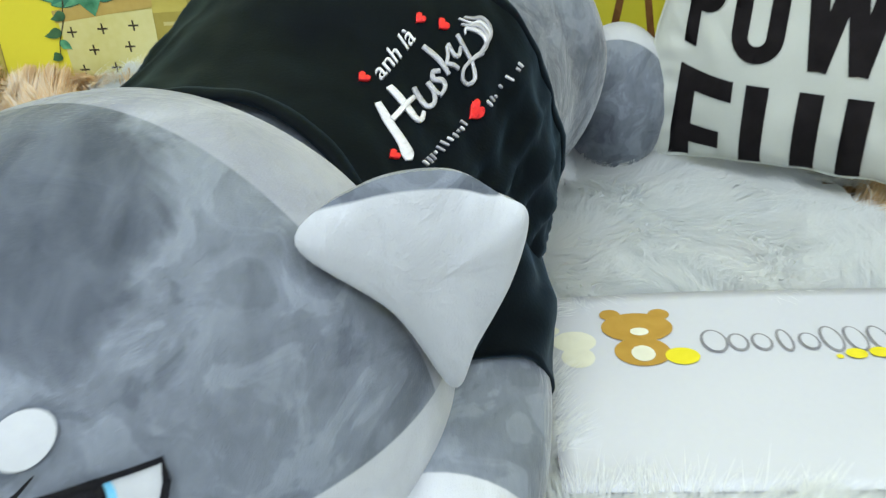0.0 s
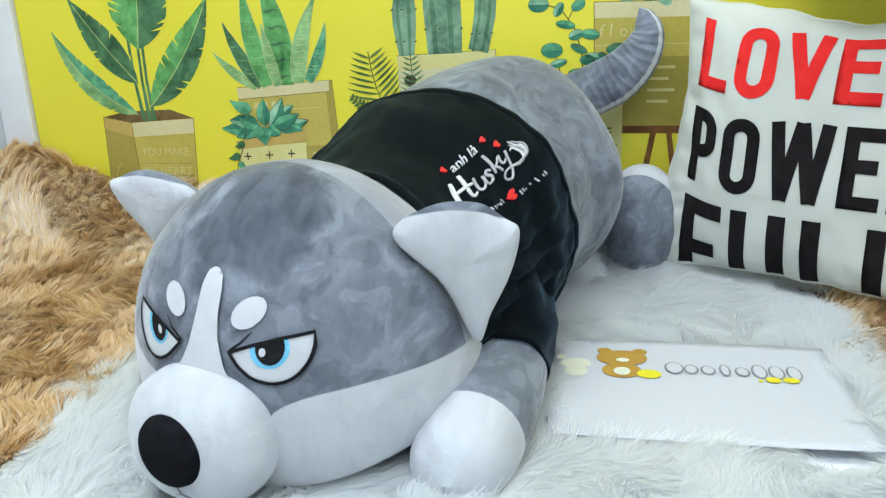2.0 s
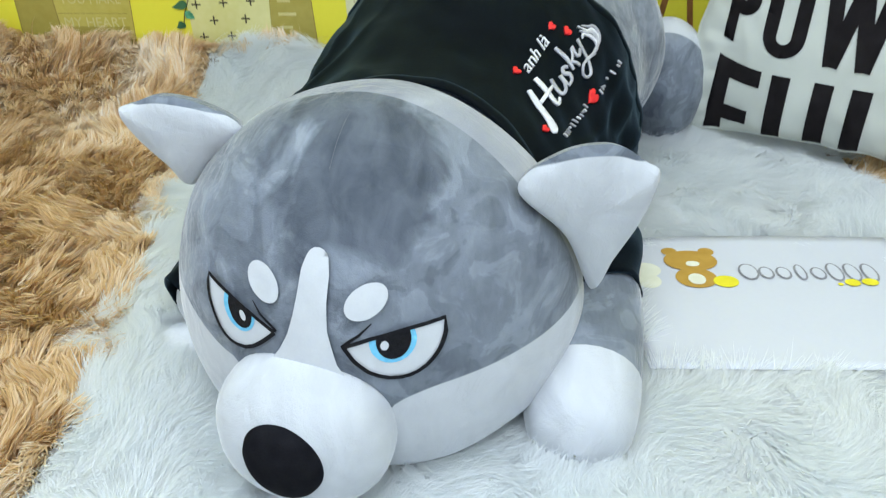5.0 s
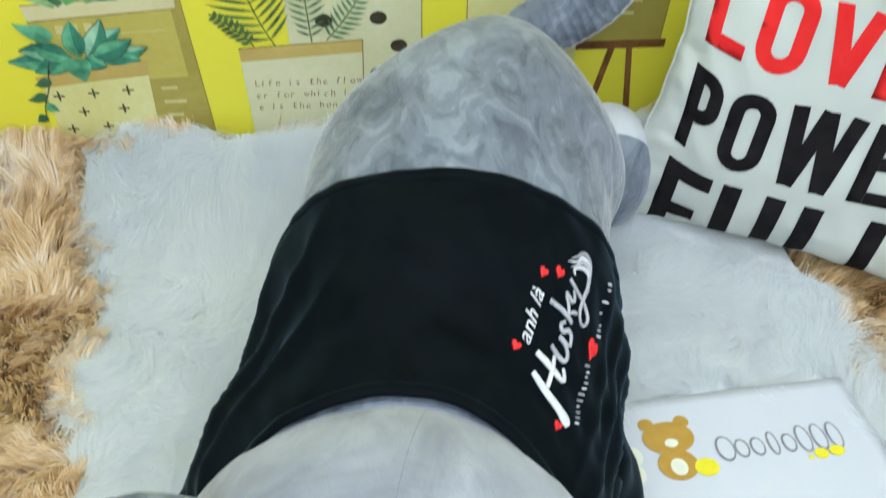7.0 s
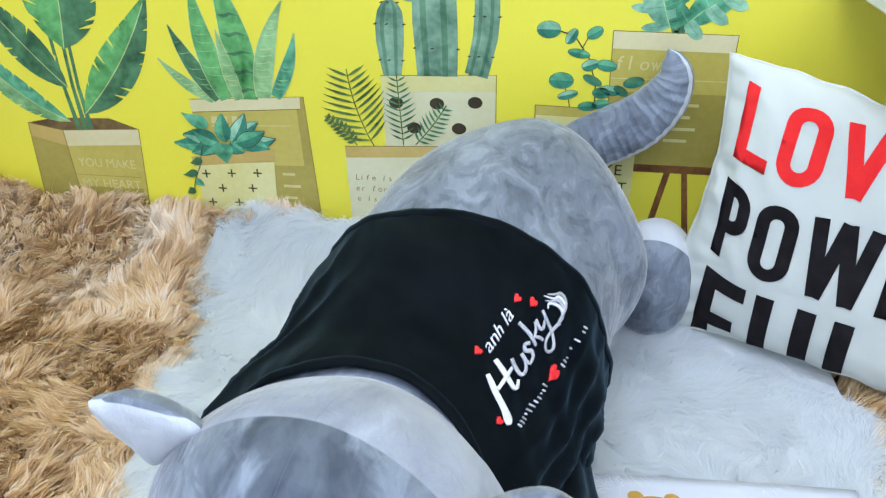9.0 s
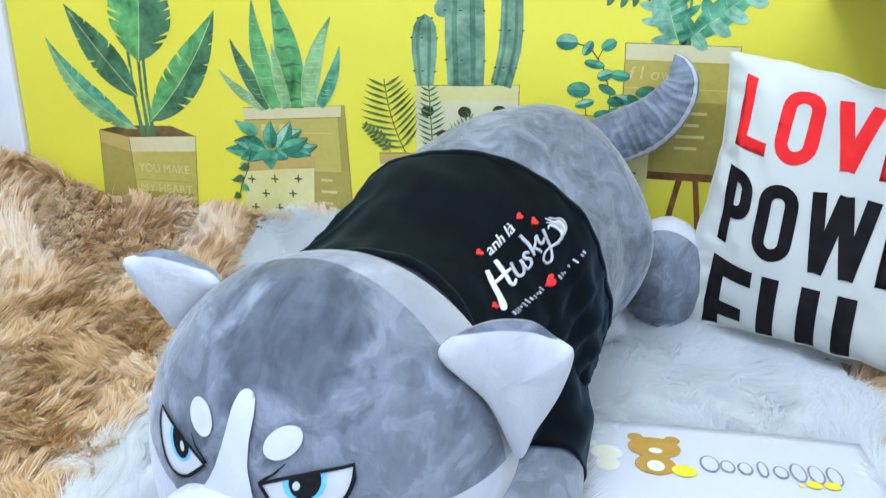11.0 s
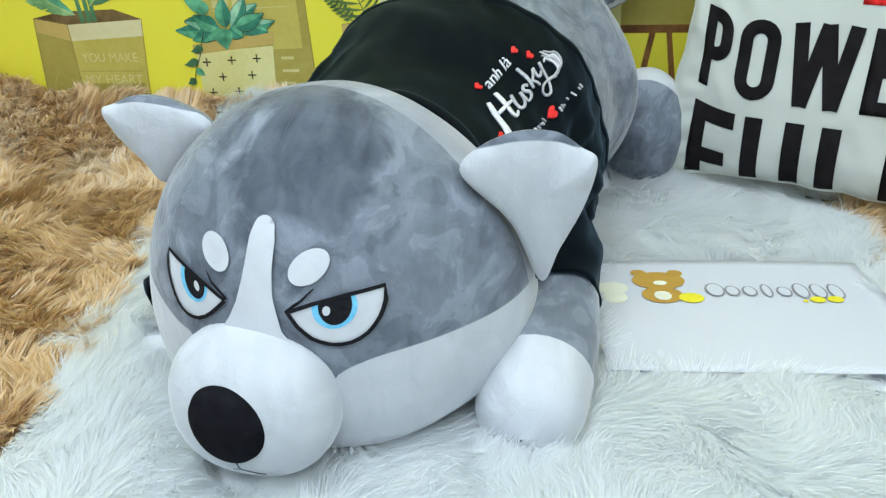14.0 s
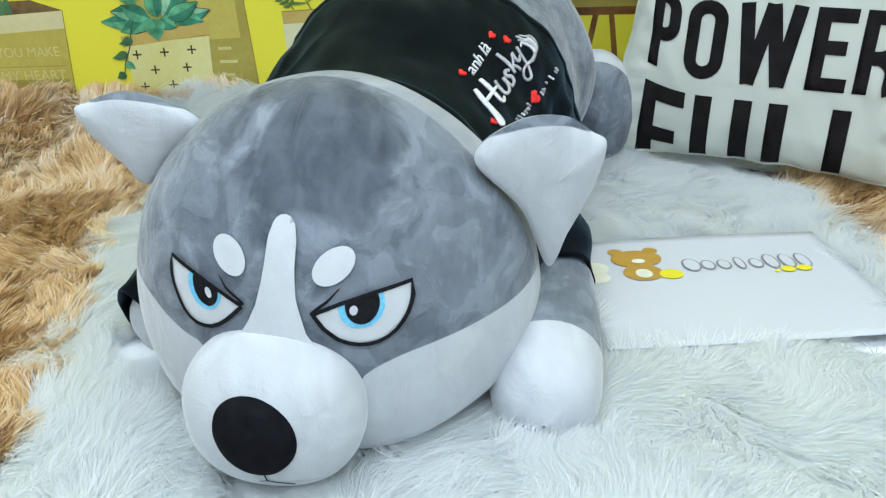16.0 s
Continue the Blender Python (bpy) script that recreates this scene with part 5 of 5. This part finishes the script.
for base, tip, w, bend, ink, layer, half in BANANA:
    line, ws = leaf("printed_leaf", base, tip, w, bend, ink, layer, fat=0.8, half=half)
    art("printed_vein", band_outline(line[:-1], 0.0016), LEAF_EDGE, layer + 0.7)
    for k in range(3, 13):
        for side in (1, -1):
            if rng.random() < 0.55:
                x, z = line[k]
                dx, dz = line[k + 1][0] - line[k - 1][0], line[k + 1][1] - line[k - 1][1]
                d = math.hypot(dx, dz)
                nx, nz = -dz / d * side, dx / d * side
                o = ws[k] / 2 + 0.004
                ux, uz = dx / d, dz / d
                deep = o * rng.uniform(0.22, 0.55)
                art("printed_gap", [(x + nx * o, z + nz * o), (x + nx * (o - deep) - ux * 0.006, z + nz * (o - deep) - uz * 0.006), (x + nx * o + ux * 0.007, z + nz * o + uz * 0.007)], YELLOW, layer + 0.9)

# sword-leaved plant in a tall kraft box
art("printed_box", [(-0.553, 0.324), (-0.359, 0.336), (-0.343, 0.06), (-0.533, 0.06)], KRAFT, 2)
art("printed_box", [(-0.373, 0.335), (-0.359, 0.336), (-0.343, 0.06), (-0.362, 0.06)], KRAFT_SIDE, 3)
art("printed_rim", [(-0.553, 0.324), (-0.365, 0.336), (-0.366, 0.315), (-0.551, 0.302)], KRAFT_PALE, 3.2)
art("printed_shade", [(-0.548, 0.21), (-0.366, 0.215), (-0.362, 0.06), (-0.538, 0.06)], KRAFT_SIDE, 2.5)
bar(-0.52, 0.279, 0.135, 0.0013, PALE_INK, 3.4, 0.006)
for k in range(3):
    bar(-0.520 + k * 0.018, 0.284 + k * 0.001, 0.010, 0.012, PALE_INK, 3.6)
for k in range(3):
    bar(-0.408, 0.196 - 0.022 * k, 0.022 + 0.008 * (k % 2), 0.005, PALE_INK, 3.4)
SWORD = (((-0.510, 0.326), (-0.594, 0.391), 0.024, 0.06, LEAF_PALE), ((-0.500, 0.327), (-0.568, 0.445), 0.034, 0.04, LEAF_DARK), ((-0.485, 0.328), (-0.522, 0.512), 0.046, 0.05, LEAF_GREEN),
         ((-0.452, 0.328), (-0.488, 0.535), 0.062, -0.04, LEAF_GREEN), ((-0.466, 0.327), (-0.490, 0.440), 0.026, 0.02, LEAF_PALE), ((-0.425, 0.332), (-0.379, 0.486), 0.040, 0.06, LEAF_PALE), ((-0.405, 0.334), (-0.364, 0.438), 0.028, -0.05, TEAL))
for k, (base, tip, w, bend, ink) in enumerate(SWORD):
    line, ws = leaf("printed_leaf", base, tip, w, bend, ink, 4 + k * 0.9, fat=0.85, root=0.55, edge=LEAF_EDGE)
    for j in range(1, 13):
        x, z = line[j]
        o, s = ws[j] * 0.40, rng.uniform(-0.002, 0.004)
        if k == 3 and j % 2:
            art("printed_band", band_outline([(x - o * 1.1, z + s), (x - o * 0.4, z - 0.002), (x + o * 0.3, z + 0.002), (x + o * 1.1, z - s)], [0.001, 0.006, 0.005, 0.001]), LEAF_DARK, 4.5 + k * 0.9)
        elif k != 3 and rng.random() < 0.75:
            art("printed_band", band_outline([(x - o, z + s), (x - o * 0.3, z + s * 0.2 - 0.001), (x + o, z - s * 0.3 + 0.001)], [0.0006, 0.0016, 0.0006]), LEAF_PALE if ink is not LEAF_PALE else LEAF_EDGE, 4.5 + k * 0.9)

# rosette in a small box with crosses
art("printed_box", [(-0.560, 0.208), (-0.420, 0.220), (-0.426, 0.06), (-0.556, 0.06)], CREAM_BOX, 10.5)
art("printed_rim", [(-0.566, 0.222), (-0.416, 0.243), (-0.419, 0.222), (-0.564, 0.205)], TAN_RIM, 10.8)
for x, z in ((-0.544, 0.192), (-0.498, 0.195), (-0.452, 0.198), (-0.518, 0.166), (-0.464, 0.169), (-0.540, 0.138), (-0.492, 0.140)):
    bar(x - 0.0075, z - 0.0013, 0.015, 0.0026, DARK_INK, 11.2)
    bar(x - 0.0013, z - 0.0075, 0.0026, 0.015, DARK_INK, 11.4)
ROSE = ((-0.592, 0.247, TEAL), (-0.574, 0.262, TEAL_PALE), (-0.563, 0.230, TEAL), (-0.412, 0.262, TEAL_PALE), (-0.425, 0.243, TEAL), (-0.545, 0.226, TEAL), (-0.440, 0.290, TEAL_PALE), (-0.462, 0.304, TEAL_PALE), (-0.500, 0.302, TEAL), (-0.470, 0.235, TEAL), (-0.556, 0.272, TEAL), (-0.430, 0.275, TEAL))
for k, (x, z, ink) in enumerate(ROSE):
    cx, cz = -0.500 + 0.25 * (x + 0.5), 0.252
    leaf("printed_leaf", (cx, cz), (x, z), 0.026, 0.05 * (-1) ** k, ink, 11.5 + 0.5 * k, fat=0.75, half=TEAL_DEEP, edge=DARK_INK if k % 2 else TEAL_DEEP)
leaf("printed_leaf", (-0.508, 0.250), (-0.503, 0.213), 0.034, 0.0, TEAL, 18.0)
leaf("printed_leaf", (-0.525, 0.284), (-0.570, 0.302), 0.024, 0.1, TEAL, 18.0)
art("printed_stem", band_outline([(-0.545, 0.236), (-0.553, 0.205), (-0.566, 0.178), (-0.570, 0.160)], 0.0015), DARK_INK, 17.0)
for x, z, dx in ((-0.548, 0.215, -0.022), (-0.560, 0.192, -0.026), (-0.566, 0.172, 0.016), (-0.570, 0.158, -0.014)):
    leaf("printed_leaf", (x, z + 0.005), (x + dx, z - 0.004), 0.014, 0.1, LEAF_DARK if dx < 0 else TEAL, 18.0)

# cactus in a spotted box
art("printed_box", [(-0.231, 0.376), (-0.051, 0.383), (-0.047, 0.06), (-0.222, 0.06)], CREAM_WHITE, 2)
art("printed_rim", [(-0.231, 0.376), (-0.051, 0.383), (-0.050, 0.357), (-0.230, 0.350)], CREAM_BOX, 3)
for x, z in ((-0.208, 0.333), (-0.143, 0.334), (-0.083, 0.338), (-0.108, 0.294), (-0.081, 0.252), (-0.150, 0.250), (-0.110, 0.210), (-0.180, 0.292)):
    art("printed_spot", ellipse_outline(x, z, 0.0115, 0.0095), DARK_INK, 3.6)


def cactus_column(line, widths):
    art("printed_cactus", band_outline(line, widths), CACTUS, 4.0)
    for f, ink in ((-0.26, CACTUS_DARK), (0.2, CACTUS_DARK)):
        art("printed_rib", band_outline([(x + f * w, z) for (x, z), w in zip(line, widths)], [0.13 * w + 0.0004 for w in widths]), ink, 4.5)
    for f in (-0.5, -0.1, 0.5):
        for (x, z), w in list(zip(line, widths))[1:-1:2]:
            art("printed_spine", [(x + f * w - 0.0035, z), (x + f * w, z + 0.0022), (x + f * w + 0.0035, z + 0.001), (x + f * w, z - 0.0006)], DARK_INK, 5.2)


cactus_column([(-0.212, 0.376), (-0.213, 0.40), (-0.214, 0.43), (-0.214, 0.455), (-0.213, 0.475), (-0.213, 0.487), (-0.213, 0.494)], [0.028, 0.036, 0.043, 0.044, 0.038, 0.024, 0.002])
cactus_column([(-0.142, 0.378), (-0.143, 0.42), (-0.145, 0.46), (-0.146, 0.50), (-0.146, 0.54), (-0.146, 0.58), (-0.146, 0.60)], [0.062, 0.066, 0.068, 0.066, 0.062, 0.05, 0.02])
cactus_column([(-0.082, 0.381), (-0.075, 0.41), (-0.069, 0.44), (-0.067, 0.47), (-0.067, 0.50), (-0.068, 0.54), (-0.070, 0.57)], [0.036, 0.036, 0.038, 0.038, 0.037, 0.034, 0.01])
art("printed_cactus", ellipse_outline(-0.181, 0.505, 0.017, 0.015, 30), CACTUS, 4.8)

# ferns in a lettered box
art("printed_box", [(-0.296, 0.255), (-0.130, 0.263), (-0.134, 0.06), (-0.290, 0.06)], CREAM_WHITE, 8)
art("printed_rim", [(-0.296, 0.255), (-0.130, 0.263), (-0.130, 0.244), (-0.295, 0.235)], TAN_RIM, 8.6)
hand_lettered("Life is the flow", -0.281, 0.196, 0.150, 0.010, BROWN_INK, 9)
hand_lettered("er for which lov", -0.281, 0.176, 0.150, 0.010, BROWN_INK, 9)
hand_lettered("e is the honey", -0.280, 0.157, 0.132, 0.010, BROWN_INK, 9)


def frond(base, tip, bend, leaflet, count, ink, layer, width=0.0045):
    line = leaf_line(base, tip, bend, count)
    art("printed_stem", band_outline(line, 0.0018), FERN, layer)
    for i in range(1, count):
        (x, z), (x1, z1) = line[i], line[i + 1]
        a = math.atan2(z1 - z, x1 - x)
        ln = leaflet * (1 - 0.45 * abs(2 * i / count - 0.8))
        for side in (1, -1):
            b = a + side * radians(62)
            leaf("printed_leaf", (x, z), (x + ln * math.cos(b), z + ln * math.sin(b)), width, 0.03 * side, ink, layer + 0.3, fat=0.8)


frond((-0.247, 0.258), (-0.285, 0.385), 0.05, 0.062, 12, FERN, 9.2)
frond((-0.198, 0.262), (-0.206, 0.378), 0.0, 0.030, 12, LEAF_DARK, 9.4, 0.0032)
frond((-0.178, 0.264), (-0.128, 0.332), -0.03, 0.026, 10, LEAF_DARK, 9.6, 0.0036)
frond((-0.275, 0.258), (-0.326, 0.306), -0.05, 0.017, 9, FERN, 9.0, 0.0060)

# round-leaved sprig in a small lettered box
art("printed_box", [(0.010, 0.339), (0.168, 0.335), (0.170, 0.06), (0.016, 0.06)], CREAM_BOX, 6)
art("printed_rim", [(0.010, 0.339), (0.168, 0.335), (0.168, 0.320), (0.011, 0.323)], KRAFT, 6.6)
words("MAKE", 0.085, 0.228, 0.066, 0.018, DARK_INK, 7)
words("HEART", 0.085, 0.198, 0.076, 0.018, DARK_INK, 7)
art("printed_stem", band_outline([(0.100, 0.335), (0.098, 0.375), (0.085, 0.415), (0.062, 0.447), (0.030, 0.456)], 0.0018), DARK_INK, 7)
art("printed_stem", band_outline([(0.075, 0.430), (0.082, 0.445), (0.092, 0.452)], 0.0014), DARK_INK, 7)
art("printed_stem", band_outline([(0.062, 0.338), (0.058, 0.358), (0.048, 0.378)], 0.0014), DARK_INK, 7)
for x, z, rx, ry, turn, ink in ((0.024, 0.455, 0.017, 0.012, 0, TEAL_PALE), (0.058, 0.446, 0.012, 0.007, 60, TEAL_PALE), (0.091, 0.452, 0.012, 0.008, 30, TEAL), (0.070, 0.421, 0.016, 0.006, -10, TEAL), (0.088, 0.404, 0.012, 0.008, 20, TEAL_PALE), (0.112, 0.404, 0.015, 0.008, -8, TEAL),
                                (0.047, 0.379, 0.018, 0.012, 0, TEAL), (0.058, 0.357, 0.015, 0.006, 15, TEAL_PALE), (0.093, 0.381, 0.015, 0.006, -25, LEAF_DARK), (0.108, 0.362, 0.013, 0.008, 0, TEAL), (0.120, 0.366, 0.015, 0.007, -10, TEAL_PALE), (0.154, 0.380, 0.015, 0.008, 12, LEAF_DARK), (0.136, 0.366, 0.012, 0.006, -30, LEAF_DARK), (0.089, 0.340, 0.014, 0.007, 5, TEAL), (0.108, 0.344, 0.013, 0.007, 10, TEAL)):
    o = ellipse_outline(x, z, rx, ry, turn)
    art("printed_leaf", ellipse_outline(x, z, rx + 0.0008, ry + 0.0008, turn), LEAF_DARK, 7.3)
    art("printed_leaf", o, ink, 7.6)
    art("printed_leaf", o[14:] + o[:1], TEAL_DEEP, 8.0)

# split-leaved plant in a lettered box on a stool
art("printed_box", [(0.117, 0.456), (0.293, 0.454), (0.290, 0.246), (0.122, 0.246)], KRAFT, 3)
art("printed_shade", [(0.119, 0.365), (0.292, 0.365), (0.290, 0.246), (0.122, 0.246)], KRAFT_SIDE, 3.4)
art("printed_rim", [(0.117, 0.456), (0.293, 0.454), (0.292, 0.428), (0.118, 0.430)], KRAFT_PALE, 3.8)
bar(0.119, 0.385, 0.172, 0.0012, PALE_INK, 3.8)
hand_lettered("flower", 0.127, 0.399, 0.100, 0.020, PALE_INK, 4, 0.004)
for k in range(4):
    bar(0.208, 0.345 - 0.019 * k, 0.045 - 0.01 * (k % 2), 0.005, PALE_INK, 4)
art("printed_stool", [(0.145, 0.249), (0.299, 0.249), (0.299, 0.236), (0.145, 0.236)], BROWN_INK, 4.2)
art("printed_leg", [(0.216, 0.236), (0.226, 0.236), (0.202, 0.10), (0.192, 0.10)], BROWN_INK, 3)
art("printed_leg", [(0.243, 0.236), (0.252, 0.236), (0.272, 0.10), (0.262, 0.10)], BROWN_INK, 3)
for x0, x1, z1 in ((0.203, 0.190, 0.50), (0.207, 0.226, 0.50), (0.214, 0.222, 0.47), (0.205, 0.214, 0.60)):
    art("printed_stem", band_outline([(x0, 0.455), ((x0 + x1) / 2, 0.47), (x1, z1)], [0.006, 0.005, 0.003]), LEAF_DARK, 4.6)
split_leaf((0.196, 0.462), (0.162, 0.585), 0.078, 5.0, TEAL_PALE, TEAL)
split_leaf((0.216, 0.466), (0.322, 0.548), 0.062, 7.2, TEAL, TEAL_PALE, 4)
split_leaf((0.150, 0.545), (0.075, 0.535), 0.050, 4.6, CACTUS_DARK, TEAL, 4)

# inked edges of the boxes
for pts, layer in (([(-0.852, 0.270), (-0.860, 0.06)], 4.4), ([(-0.791, 0.259), (-0.783, 0.06)], 4.4), ([(-0.852, 0.270), (-0.791, 0.259), (-0.652, 0.267), (-0.664, 0.06)], 4.4),
                   ([(-0.553, 0.324), (-0.359, 0.336), (-0.343, 0.06)], 3.8), ([(-0.551, 0.302), (-0.366, 0.315)], 3.8), ([(0.117, 0.456), (0.293, 0.454), (0.290, 0.246)], 4.4), ([(0.117, 0.456), (0.122, 0.246)], 4.4),
                   ([(-0.296, 0.255), (-0.130, 0.263)], 9.1), ([(-0.130, 0.263), (-0.134, 0.06)], 9.1), ([(-0.231, 0.376), (-0.051, 0.383), (-0.047, 0.06)], 3.9), ([(0.010, 0.339), (0.168, 0.335)], 7.2), ([(0.010, 0.339), (0.016, 0.06)], 7.2)):
    art("printed_edge", band_outline(pts, 0.0013), INK_EDGE, layer)
